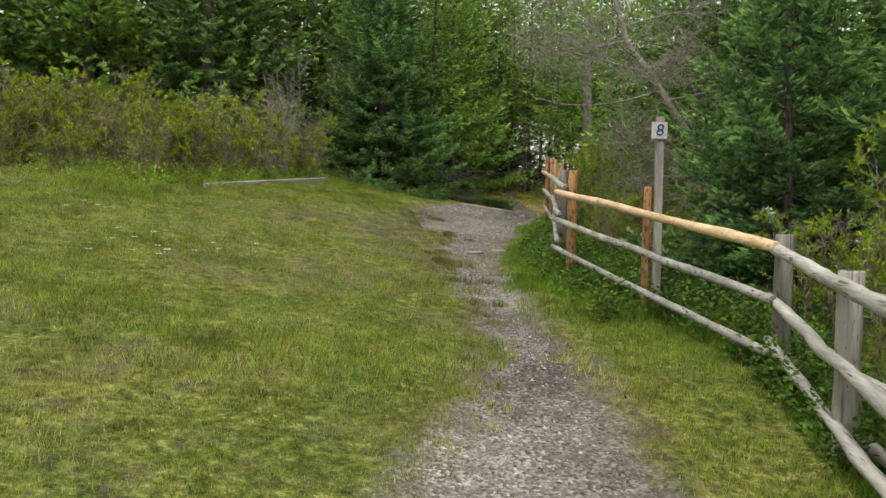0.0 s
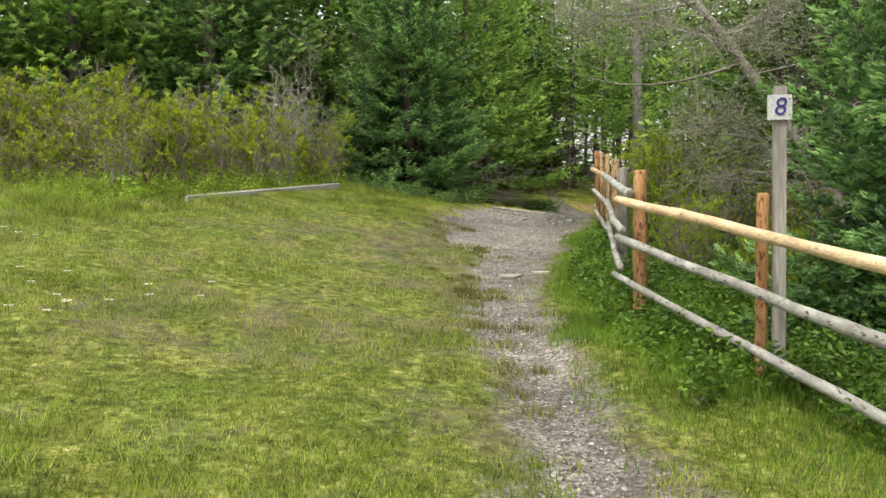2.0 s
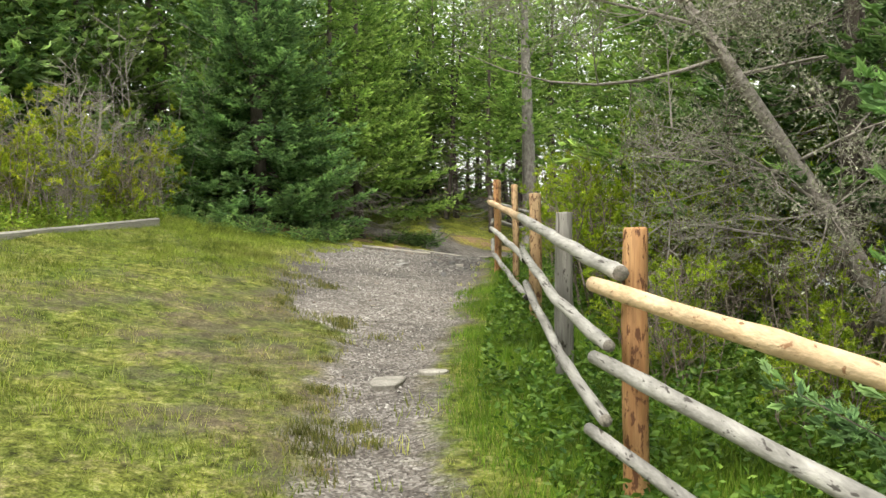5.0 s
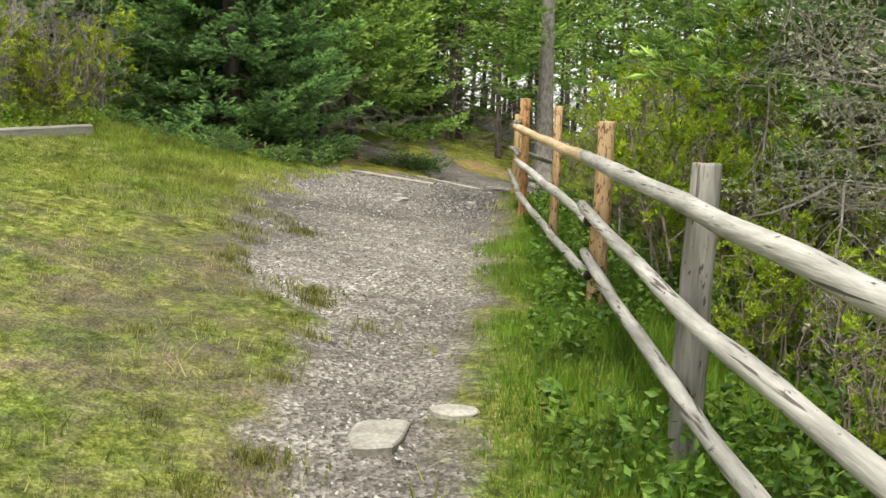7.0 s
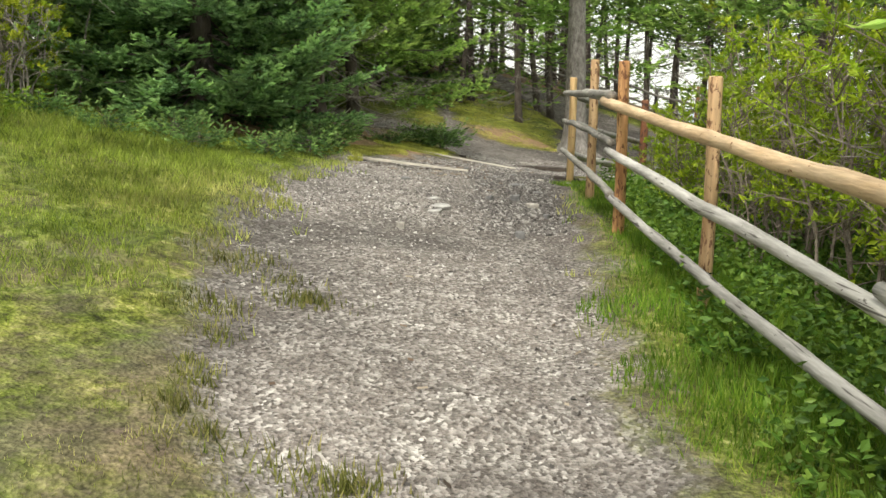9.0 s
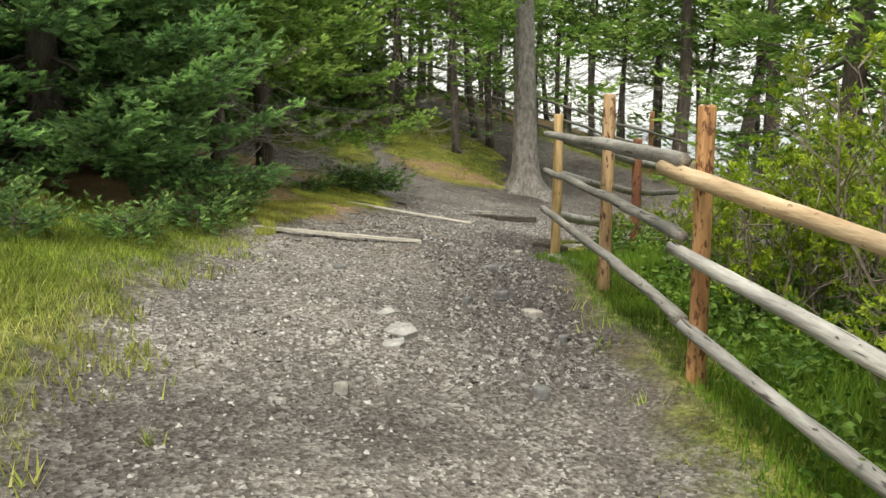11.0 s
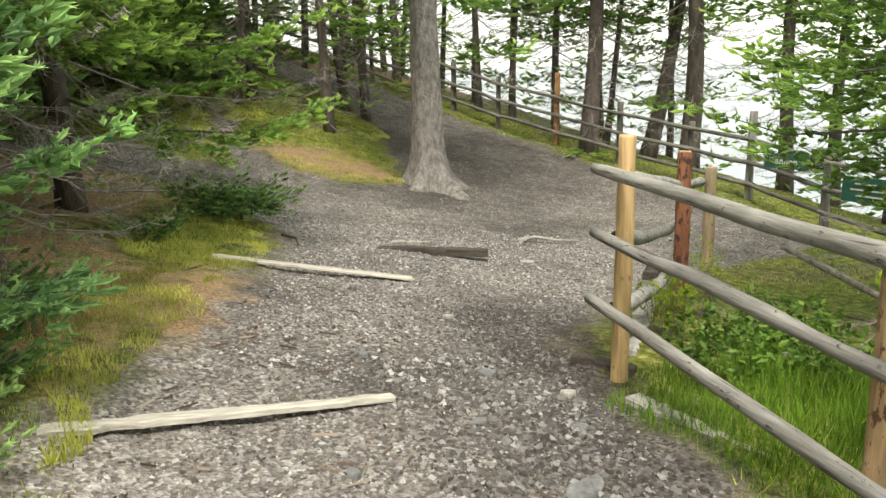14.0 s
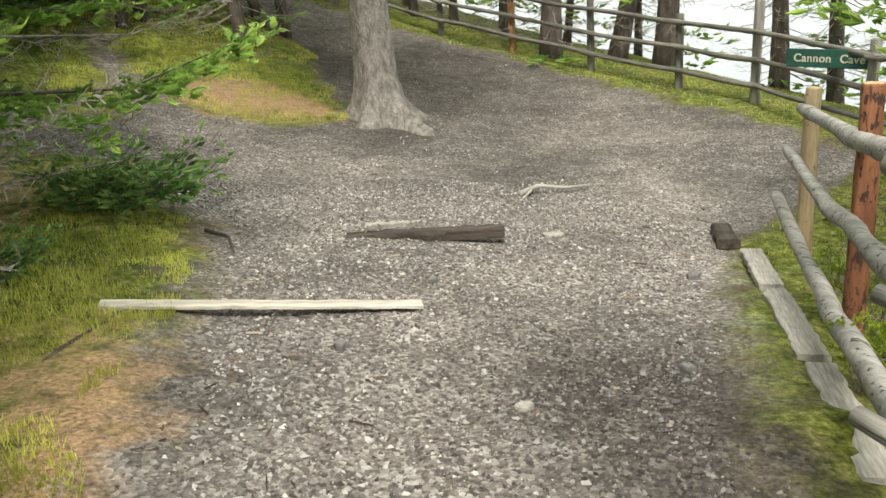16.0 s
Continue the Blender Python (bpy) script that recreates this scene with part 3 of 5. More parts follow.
def shoots_on(heap, start, way, length, tip, half, needles, lr):
    """Spruce shoots: two crossed blades each, bristling with needles to either side."""
    n = len(start)
    up = np.array([0, 0, 1.0]) + lr.normal(0, 0.35, (n, 3))
    side = unit(np.cross(way, up))
    top = unit(np.cross(side, way))
    k = np.arange(n)[:, None] * 4
    both = np.vstack([k + [0, 1, 2], k + [0, 2, 3]])
    mid = start + way * (length * 0.55)[:, None]
    end = start + way * (length * 1.05)[:, None]
    # dark base to pale fresh end, part of the shading painted into the crown
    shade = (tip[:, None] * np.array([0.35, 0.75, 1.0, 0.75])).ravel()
    for across, w in ((side, 1.0 if needles > 5 else 0.8), (top, 0.85 if needles > 5 else 0.75)):
        off = across * (half * w * lr.uniform(0.8, 1.2, n))[:, None]
        heap.add(np.stack([start, mid + off, end, mid - off], 1).reshape(-1, 3), None, both, shade)
    idx = np.repeat(np.arange(n), needles)
    q = len(idx)
    u = lr.uniform(0.05, 1.0, q)
    hand = np.where(np.arange(q) % 2, 1.0, -1.0)
    base = start[idx] + way[idx] * (length[idx] * u)[:, None]
    d = unit(way[idx] * 0.8 + side[idx] * (hand * lr.uniform(0.5, 1.0, q))[:, None] + top[idx] * lr.normal(0.25, 0.4, q)[:, None])
    w = way[idx] * (0.2 * half + 0.05 * length[idx])[:, None]
    point = base + d * (half * 2.1 * lr.uniform(0.7, 1.2, q))[:, None]
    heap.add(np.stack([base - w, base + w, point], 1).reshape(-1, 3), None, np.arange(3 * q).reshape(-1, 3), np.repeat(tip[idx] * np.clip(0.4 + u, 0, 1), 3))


def spruce_parts(seed, height, radius, crown_from, spacing, per_whorl, dead_below=0.0, lean=(0, 0), trunk_r=0.14, up_tips=0.12, fresh=0.8, spray=0.022, bare_below=0.15, tuft=0.16, cover=0.5, rough=1.0, live=0.12, twiggy=0.13):
    """Trunk, living crown and dead twigs of one spruce, standing on the origin."""
    lr = np.random.default_rng(seed)
    trunk, crown, dead = Heap(), Heap(), Heap()
    hs = np.linspace(-0.3, height, 14)
    axis = lambda h: np.stack([lean[0] * h + 0.05 * np.sin(h * 0.9 + seed), lean[1] * h + 0.05 * np.cos(h * 1.1 + seed), h], -1)
    rr = trunk_r * np.clip(1 - np.clip(hs, 0, None) / height, 0.03, 1) ** 0.8
    rr[0] *= 1.35
    rr[1] *= 1.1
    trunk.add(*tube(axis(hs), rr, 10, 0.06))
    starts, ways, lens, tips = [], [], [], []
    h = bare_below
    while h < height - 0.15:
        f = max((h - crown_from) / (height - crown_from), 0)
        dead_zone = h < dead_below
        for k in range(per_whorl):
            a = 2 * np.pi * (k + lr.uniform(-0.45, 0.45)) / per_whorl + h * 7.3
            hh = h + lr.uniform(-0.5, 0.5) * spacing * rough
            if hh < 0.1:
                continue
            full = radius * (1 - f) ** 0.85 * (0.55 + 0.45 * min(1, (hh + 0.4) / max(crown_from + 0.01, 0.6)))
            L = full * lr.uniform(0.6, 1.12) + 0.12
            if h < crown_from and not dead_zone and lr.random() < 0.45:
                continue
            e = -0.22 + 0.85 * f + lr.normal(0, 0.09)
            s = np.linspace(0, 1, 7)
            base = axis(np.array([hh]))[0]
            out = np.array([np.cos(a), np.sin(a), 0])
            curve = up_tips * L * (s ** 2.2) - 0.10 * L * np.sin(np.pi * s)
            bend = lr.normal(0, 0.08) * L
            pts = base + out * (s * L * np.cos(e))[:, None] + np.array([0, 0, 1]) * (s * L * np.sin(e) + curve)[:, None] + np.array([-out[1], out[0], 0]) * (bend * s * s)[:, None]
            pts[:, 2] = np.maximum(pts[:, 2], 0.06)
            is_dead = dead_zone and lr.random() > live
            (dead if is_dead else trunk).add(*tube(pts[::2], ((0.004 + (0.0035 if is_dead else 0.007) * L) * (1.05 - s))[::2], 3, 0, False)[:2])
            tang = unit(np.stack([np.gradient(pts[:, c], s) for c in range(3)], -1))
            if is_dead:
                for q in range(max(int(L / twiggy), 3)):
                    u = lr.uniform(0.25, 1.0)
                    p0 = np.array([np.interp(u, s, pts[:, c]) for c in range(3)])
                    w0 = unit(tang[int(u * 5)] * 0.8 + lr.normal(0, 0.6, 3) * [1, 1, 0.6])
                    l0 = lr.uniform(0.08, 0.30) * (1.2 - u)
                    tw = np.array([p0, p0 + w0 * l0 * 0.5 + lr.normal(0, 0.02, 3), p0 + w0 * l0 + lr.normal(0, 0.035, 3)])
                    dead.add(*tube(tw, [0.0035, 0.0028, 0.0015], 3, 0, False)[:2])
                continue
            # a flat frond: side twigs in pairs along the branch, shoots in pairs along each twig
            u0 = 0.22 if h >= crown_from else 0.45
            m = max(int(L * (1 - u0) * cover / (0.36 * tuft)), 3)
            u = np.clip(np.linspace(u0, 0.97, m) + lr.normal(0, 0.02, m), 0.05, 1).repeat(2)
            sgn = np.tile([1.0, -1.0], m)
            lt = np.minimum(0.36 * L * (1.02 - u) ** 0.7 + 0.5 * tuft, 0.6) * lr.uniform(0.6, 1.2, 2 * m)
            p = np.stack([np.interp(u, s, pts[:, c]) for c in range(3)], -1)
            tg = unit(np.stack([np.interp(u, s, tang[:, c]) for c in range(3)], -1))
            lat = unit(np.cross(tg, [0, 0, 1.0]))
            ang = lr.normal(0.92, 0.14, 2 * m)
            dt = unit(tg * np.cos(ang)[:, None] + lat * (sgn * np.sin(ang))[:, None] + np.array([0, 0, 1]) * lr.normal(-0.05, 0.10, 2 * m)[:, None])
            cnt = np.maximum((lt / (0.40 * tuft)).astype(int), 1)
            idx = np.repeat(np.arange(2 * m), cnt)
            n = len(idx)
            v = lr.uniform(0.15, 1.0, n)
            v[np.cumsum(cnt) - 1] = 1.0
            fork = np.where(v == 1.0, 0.0, lr.choice([-0.75, 0.75], n)) + lr.normal(0, 0.12, n)
            d = dt[idx]
            lat2 = unit(np.cross(d, [0, 0, 1.0]))
            starts.append(p[idx] + d * (v * lt[idx])[:, None] + np.array([0, 0, 1]) * (-0.10 * (v * lt[idx]) ** 1.3 + lr.normal(0, 0.02, n))[:, None])
            ways.append(unit(d * np.cos(fork)[:, None] + lat2 * np.sin(fork)[:, None] + np.array([0, 0, 1]) * lr.normal(0.15, 0.22, n)[:, None]))
            lens.append(tuft * lr.uniform(0.65, 1.2, n) * np.where(v == 1.0, 1.15, 0.9))
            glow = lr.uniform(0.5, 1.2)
            # fresh ends, with shade painted in: shoots darken towards the trunk
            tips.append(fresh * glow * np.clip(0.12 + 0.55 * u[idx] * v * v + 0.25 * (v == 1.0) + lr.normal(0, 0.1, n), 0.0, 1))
        h += spacing * (1 + 0.3 * f)
    if starts:
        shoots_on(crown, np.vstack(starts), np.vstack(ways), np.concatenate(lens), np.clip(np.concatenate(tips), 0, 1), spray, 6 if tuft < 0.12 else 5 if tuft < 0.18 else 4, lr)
    return trunk, crown, dead


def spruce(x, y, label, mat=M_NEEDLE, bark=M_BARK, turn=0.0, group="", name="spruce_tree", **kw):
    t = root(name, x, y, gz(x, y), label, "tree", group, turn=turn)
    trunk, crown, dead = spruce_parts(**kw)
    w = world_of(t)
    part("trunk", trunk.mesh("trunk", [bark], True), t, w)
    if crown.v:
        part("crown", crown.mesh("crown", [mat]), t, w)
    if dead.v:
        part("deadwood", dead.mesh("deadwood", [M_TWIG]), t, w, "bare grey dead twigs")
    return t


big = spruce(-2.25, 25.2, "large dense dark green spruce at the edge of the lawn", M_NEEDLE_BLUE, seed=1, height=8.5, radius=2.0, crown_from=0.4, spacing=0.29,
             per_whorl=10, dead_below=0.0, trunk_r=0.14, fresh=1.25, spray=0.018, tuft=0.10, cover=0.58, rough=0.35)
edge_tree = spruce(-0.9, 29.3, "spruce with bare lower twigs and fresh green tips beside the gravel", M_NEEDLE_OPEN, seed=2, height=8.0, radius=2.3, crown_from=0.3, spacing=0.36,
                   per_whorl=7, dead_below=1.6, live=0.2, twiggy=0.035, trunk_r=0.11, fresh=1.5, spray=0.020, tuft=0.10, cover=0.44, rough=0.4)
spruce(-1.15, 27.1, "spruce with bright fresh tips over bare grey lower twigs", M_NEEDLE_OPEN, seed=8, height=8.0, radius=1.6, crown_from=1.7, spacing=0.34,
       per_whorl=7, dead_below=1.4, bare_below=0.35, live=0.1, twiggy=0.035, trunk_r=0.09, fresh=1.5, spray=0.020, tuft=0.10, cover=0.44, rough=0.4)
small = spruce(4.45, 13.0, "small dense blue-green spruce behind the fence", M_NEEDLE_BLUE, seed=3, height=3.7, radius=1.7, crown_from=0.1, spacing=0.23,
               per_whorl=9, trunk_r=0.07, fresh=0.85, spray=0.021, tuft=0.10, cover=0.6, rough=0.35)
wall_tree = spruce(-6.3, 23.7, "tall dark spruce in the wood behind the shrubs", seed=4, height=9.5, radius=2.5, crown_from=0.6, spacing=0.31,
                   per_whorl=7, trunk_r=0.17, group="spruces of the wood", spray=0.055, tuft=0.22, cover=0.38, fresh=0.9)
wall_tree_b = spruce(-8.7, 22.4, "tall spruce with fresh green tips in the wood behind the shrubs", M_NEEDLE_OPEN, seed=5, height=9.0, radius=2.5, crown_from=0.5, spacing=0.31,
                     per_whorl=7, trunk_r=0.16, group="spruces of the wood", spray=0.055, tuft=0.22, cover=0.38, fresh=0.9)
for k, (x, y, s) in enumerate([(-11, 21, 1.0), (-4.5, 26.6, 0.9), (-13.5, 19.5, 1.0), (-7.4, 27.0, 1.1), (-16, 17.5, 1.1), (-10.2, 25.4, 1.1), (-3.2, 31.4, 1.1), (-12.8, 24, 1.1), (-6.3, 31.3, 1.2),
                               (-15.5, 22, 1.2), (-9.5, 30, 1.2), (-1.6, 35.4, 1.1), (-13, 29, 1.2), (-4.8, 36, 1.2), (-19, 15, 1.2), (-5.6, 25.4, 0.85), (-3.7, 28.9, 1.0), (-8.9, 27.6, 1.1), (-11.6, 27.6, 1.1), (0.0, 40.6, 1.0), (-0.9, 37.6, 0.9), (-2.4, 41.5, 1.1), (-17, 6, 1.1), (-8, -12, 1.1), (6, -11, 1.0)]):
    o = copy_thing((wall_tree, wall_tree_b)[k % 2], pose(x, y, gz(x, y), 0, 0, 73 * k))
    o.scale = (s, s, s)


def limbed_tree(x, y, height, r, seed, label, bark=M_BARK, crown_from=3.0, radius=1.3, lean=(0, 0), name="spruce_tree", group="trunks of the grove", spray=0.034, tuft=0.2, cover=0.45, live=0.12, twiggy=0.07):
    """A tall thin spruce whose lower limbs are bare."""
    return spruce(x, y, label, M_NEEDLE_OPEN, bark, 0.0, group, name, seed=seed, height=height, radius=radius, crown_from=crown_from, spacing=0.38, per_whorl=6,
                  spray=spray, tuft=tuft, cover=cover, dead_below=crown_from, lean=lean, trunk_r=r, live=live, fresh=1.0, twiggy=twiggy)


thin = "thin spruce with bare lower limbs in the grove"
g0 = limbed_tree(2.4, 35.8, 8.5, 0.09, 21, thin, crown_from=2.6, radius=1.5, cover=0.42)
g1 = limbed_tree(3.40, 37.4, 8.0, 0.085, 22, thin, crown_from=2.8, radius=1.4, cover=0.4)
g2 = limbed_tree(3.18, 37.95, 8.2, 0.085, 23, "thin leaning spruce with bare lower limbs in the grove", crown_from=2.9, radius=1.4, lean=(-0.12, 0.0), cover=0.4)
more = [(5.0, 41.6, 1.1), (1.3, 37.6, 1.1), (1.0, 37.0, 0.9), (5.75, 40.6, 0.8), (6.4, 39.6, 1.0), (6.1, 41.5, 0.8), (7.0, 38.9, 0.9), (7.6, 38.0, 1.0), (4.2, 43, 1.0), (3.2, 43.5, 0.9),
        (2.2, 42.8, 1.0), (1.2, 44, 1.1), (0.2, 42, 1.0), (-0.6, 44, 1.1), (4.6, 44, 1.0), (-1.5, 41, 1.1), (2.6, 45, 1.0), (5.4, 42.6, 0.9), (0.6, 39.6, 0.9), (3.8, 41.8, 0.8), (8.3, 37.2, 0.8), (6.7, 40.6, 0.7), (7.3, 39.7, 0.8), (5.1, 43.2, 0.9), (2.9, 41.6, 0.7), (1.8, 41.2, 0.8), (6.0, 43.0, 0.8), (8.0, 39.0, 0.7), (4.4, 42.2, 0.7), (8.9, 38.4, 0.8), (9.6, 36.9, 0.8)]
for k, (x, y, s) in enumerate(more):
    o = copy_thing((g0, g1, g2)[k % 3], pose(x, y, gz(x, y), 0, 0, 97 * k))
    o.scale = (s, s, s * (1.35 if y > 40 else 1.1))
limbed_tree(7.55, 36.3, 9.0, 0.17, 31, "dark-barked spruce standing by the far fence", crown_from=3.0, radius=1.6)
limbed_tree(9.25, 35.6, 9.5, 0.19, 32, "dark-barked spruce on the bluff beyond the fence", crown_from=3.4, radius=1.6)
limbed_tree(8.75, 36.3, 9.0, 0.15, 33, "spruce leaning out over the bluff", crown_from=3.4, radius=1.2, lean=(0.26, 0.05))
limbed_tree(10.3, 34.2, 8.5, 0.14, 34, "dark spruce on the bluff beyond the fence", crown_from=3.2, radius=1.6)
limbed_tree(10.9, 33.6, 8.0, 0.12, 35, "dark spruce on the bluff beyond the fence", crown_from=3.2, radius=1.6)
limbed_tree(10.2, 31.3, 9.0, 0.26, 36, "stout dark spruce on the bluff beyond the fence", crown_from=2.0, radius=2.0, cover=0.4)
limbed_tree(5.2, 25.8, 9.0, 0.135, 37, "spruce with a half-bare trunk and low spreading boughs behind the fence", crown_from=1.5, radius=2.3, spray=0.024, tuft=0.12, cover=0.30, live=0.35)
leafy = limbed_tree(4.5, 19.4, 8.5, 0.11, 38, "spruce with a high green crown behind the fence", crown_from=1.7, radius=2.1, group="spruces behind the fence", spray=0.03, tuft=0.15, cover=0.42)
for k, (x, y, s) in enumerate([(5.7, 22.6, 1.0), (6.8, 20.9, 1.1)]):
    o = copy_thing(leafy, pose(x, y, gz(x, y), 0, 0, 80 * k + 30))
    o.scale = (s, s, s)
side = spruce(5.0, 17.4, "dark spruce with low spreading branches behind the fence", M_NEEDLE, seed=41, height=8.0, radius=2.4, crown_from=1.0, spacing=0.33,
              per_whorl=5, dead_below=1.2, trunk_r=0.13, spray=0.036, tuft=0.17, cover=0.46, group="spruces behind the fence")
for k, (x, y, s) in enumerate([(6.1, 11.2, 0.8), (6.4, 20.6, 0.9), (6.6, 14.6, 0.95), (8.6, 12.4, 1.0), (7.6, 15.6, 1.05), (8.0, 19.6, 1.0), (7.4, 23.2, 0.95), (9.8, 25.5, 0.9), (6.3, 8.2, 0.9), (9.5, 9.5, 1.1), (9.8, 28.4, 0.8), (8.2, 3.0, 1.0), (9.4, 22.0, 1.1), (10.6, 18.0, 1.15)]):
    o = copy_thing(side, pose(x, y, gz(x, y), 0, 0, 61 * k + 20))
    o.scale = (s, s, s)


def trunk_tree():
    """The stout pale trunk with flared roots."""
    x, y = 3.42, 33.1
    t = root("spruce_tree", x, y, gz(x, y), "stout pale grey trunk with flared roots in the gravel", "tree")
    w = world_of(t)
    h = Heap()
    rings, sides = 40, 28
    z = np.concatenate([np.linspace(-0.3, 1.0, 22), np.linspace(1.1, 9, 18)])
    ang = np.arange(sides) * 2 * np.pi / sides
    roots = [0.2, 1.5, 2.9, 4.0, 5.1]
    lift = sum(np.exp(-((np.angle(np.exp(1j * (ang - a)))) / 0.33) ** 2) * s for a, s in zip(roots, (0.35, 0.25, 0.3, 0.45, 0.5)))
    r = 0.235 * (1 - np.clip(z, 0, 9) / 11)[:, None] * (1 + 0.03 * np.sin(ang * 5)[None])
    r = r + np.exp(-np.clip(z, -0.1, None) / 0.17)[:, None] * lift[None] * 0.62 + np.exp(-np.clip(z, 0, None) / 0.4)[:, None] * 0.06
    r = r * (1 + rng.normal(0, 0.012, r.shape))
    v = np.stack([r * np.cos(ang) - 0.02 * z[:, None], r * np.sin(ang), np.repeat(z[:, None], sides, 1)], -1)
    k = np.arange(sides)
    i = (np.arange(rings - 1) * sides)[:, None]
    quads = np.stack([i + k, i + (k + 1) % sides, i + sides + (k + 1) % sides, i + sides + k], -1).reshape(-1, 4)
    h.add(v.reshape(-1, 3), quads)
    part("trunk", h.mesh("trunk", [M_BARK_GREY], True), t, w)
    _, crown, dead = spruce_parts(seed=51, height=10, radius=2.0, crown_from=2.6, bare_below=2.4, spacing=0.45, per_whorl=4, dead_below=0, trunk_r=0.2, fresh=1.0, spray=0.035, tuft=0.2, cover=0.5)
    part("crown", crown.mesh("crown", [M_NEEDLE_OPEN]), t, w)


trunk_tree()


def dead_tree():
    """The leaning, lichen-grown bare tree behind the fence."""
    lr = np.random.default_rng(61)
    bx, by = 4.6, 16.5
    t = root("dead_tree", bx, by, gz(bx, by), "leaning bare spruce with grey lichened twigs behind the fence", "tree")
    w = world_of(t)
    trunk, twigs, lich = Heap(), Heap(), Heap()
    path = np.array([(0.45, 0, -0.3), (0.15, 0, 0.5), (-0.25, 0, 1.2), (-0.55, 0, 1.65), (-0.88, 0, 2.15), (-1.2, 0.05, 2.68), (-1.55, 0.1, 3.15), (-1.8, 0.15, 4.0), (-1.9, 0.2, 5.2)])
    trunk.add(*tube(path, [0.11, 0.09, 0.075, 0.065, 0.055, 0.05, 0.045, 0.035, 0.02], 9, 0.08))
    ends, ways = [], []

    def limb(p, d, L, r, depth):
        n = (7, 5, 4, 3)[depth]
        s = np.linspace(0, 1, n)
        side = unit(np.cross(d, lr.normal(0, 1, 3)))
        pts = p + d * (s * L)[:, None] + side * (0.16 * L * np.sin(s * 2.2))[:, None] + np.array([0, 0, 1]) * (0.10 * L * s * s - 0.05 * L * s)[:, None]
        far = p + d * L
        if far[0] + bx < (2.6 if far[2] < 2.5 else 1.25):
            return
        (trunk if depth == 0 else twigs).add(*tube(pts, r * (1.05 - 0.9 * s), 4 if depth < 1 else 3, 0, False)[:2])
        if depth == 3:
            ends.append(pts[1]); ways.append(d)
            return
        for q in range((13, 8, 5)[depth]):
            u = lr.uniform(0.2, 1)
            pp = np.array([np.interp(u, s, pts[:, c]) for c in range(3)])
            dd = unit(d * 0.7 + unit(lr.normal(0, 1, 3) * [1, 1, 0.55]) * 0.85)
            limb(pp, dd, L * lr.uniform(0.3, 0.55), r * 0.45, depth + 1)

    for hgt, az, L in [(0.9, 2.9, 1.6), (1.25, 3.4, 1.9), (1.5, 2.6, 1.5), (1.8, 3.1, 2.3), (2.0, 3.7, 1.9), (2.2, 2.8, 2.3), (2.45, 3.3, 2.4), (2.7, 2.5, 1.8), (2.9, 3.6, 2.0), (3.2, 3.0, 1.8),
                       (3.6, 3.5, 1.6), (1.6, 5.6, 1.3), (2.3, 0.6, 1.3), (2.8, 5.2, 1.3), (3.4, 0.2, 1.2), (4.0, 2.8, 1.4), (1.2, 4.4, 1.4), (2.5, 4.3, 1.5), (1.4, 3.0, 2.2), (1.7, 3.5, 2.1), (2.1, 3.2, 2.6), (2.6, 2.9, 2.5), (3.0, 3.3, 2.3)]:
        p = np.array([np.interp(hgt, path[:, 2], path[:, c]) for c in range(3)])
        limb(p, unit(np.array([np.cos(az), np.sin(az) - 0.25, lr.uniform(-0.05, 0.2)])), L * 0.95, 0.017, 0)
    ends_a = np.array(ends)
    way_a = np.array(ways)
    pick = lr.random(len(ends_a)) < 0.9
    needles_on(lich, ends_a[pick], way_a[pick], np.full(pick.sum(), 0.14), np.zeros(pick.sum()), 70, 0.026, 0.0055, lr)
    part("trunk", trunk.mesh("trunk", [M_TWIG], True), t, w)
    part("branchwork", twigs.mesh("branchwork", [M_TWIG]), t, w)
    part("lichen", lich.mesh("lichen", [M_LICHEN]), t, w, "grey-green lichen tufts")


dead_tree()

# ---------------------------------------------------------------- shrubs
def leaf_quads(heap, base, way, size, lr, tip, aspect=0.36):
    """Folded leaves, each of two triangles over four points, from many bases at once."""
    n = len(base)
    side = unit(np.cross(way, lr.normal(0, 1, (n, 3))))
    L = size * lr.uniform(0.6, 1.2, n)
    mid = base + way * (L * 0.5)[:, None]
    up = unit(np.cross(side, way))
    a = mid + side * (L * aspect * 0.5)[:, None] + up * (L * 0.06)[:, None]
    b = mid - side * (L * aspect * 0.5)[:, None] + up * (L * 0.06)[:, None]
    v = np.stack([base, a, base + way * L[:, None], b], 1).reshape(-1, 3)
    i = np.arange(n)[:, None] * 4
    heap.add(v, None, np.vstack([i + [0, 1, 2], i + [0, 2, 3]]), np.repeat(tip, 4))


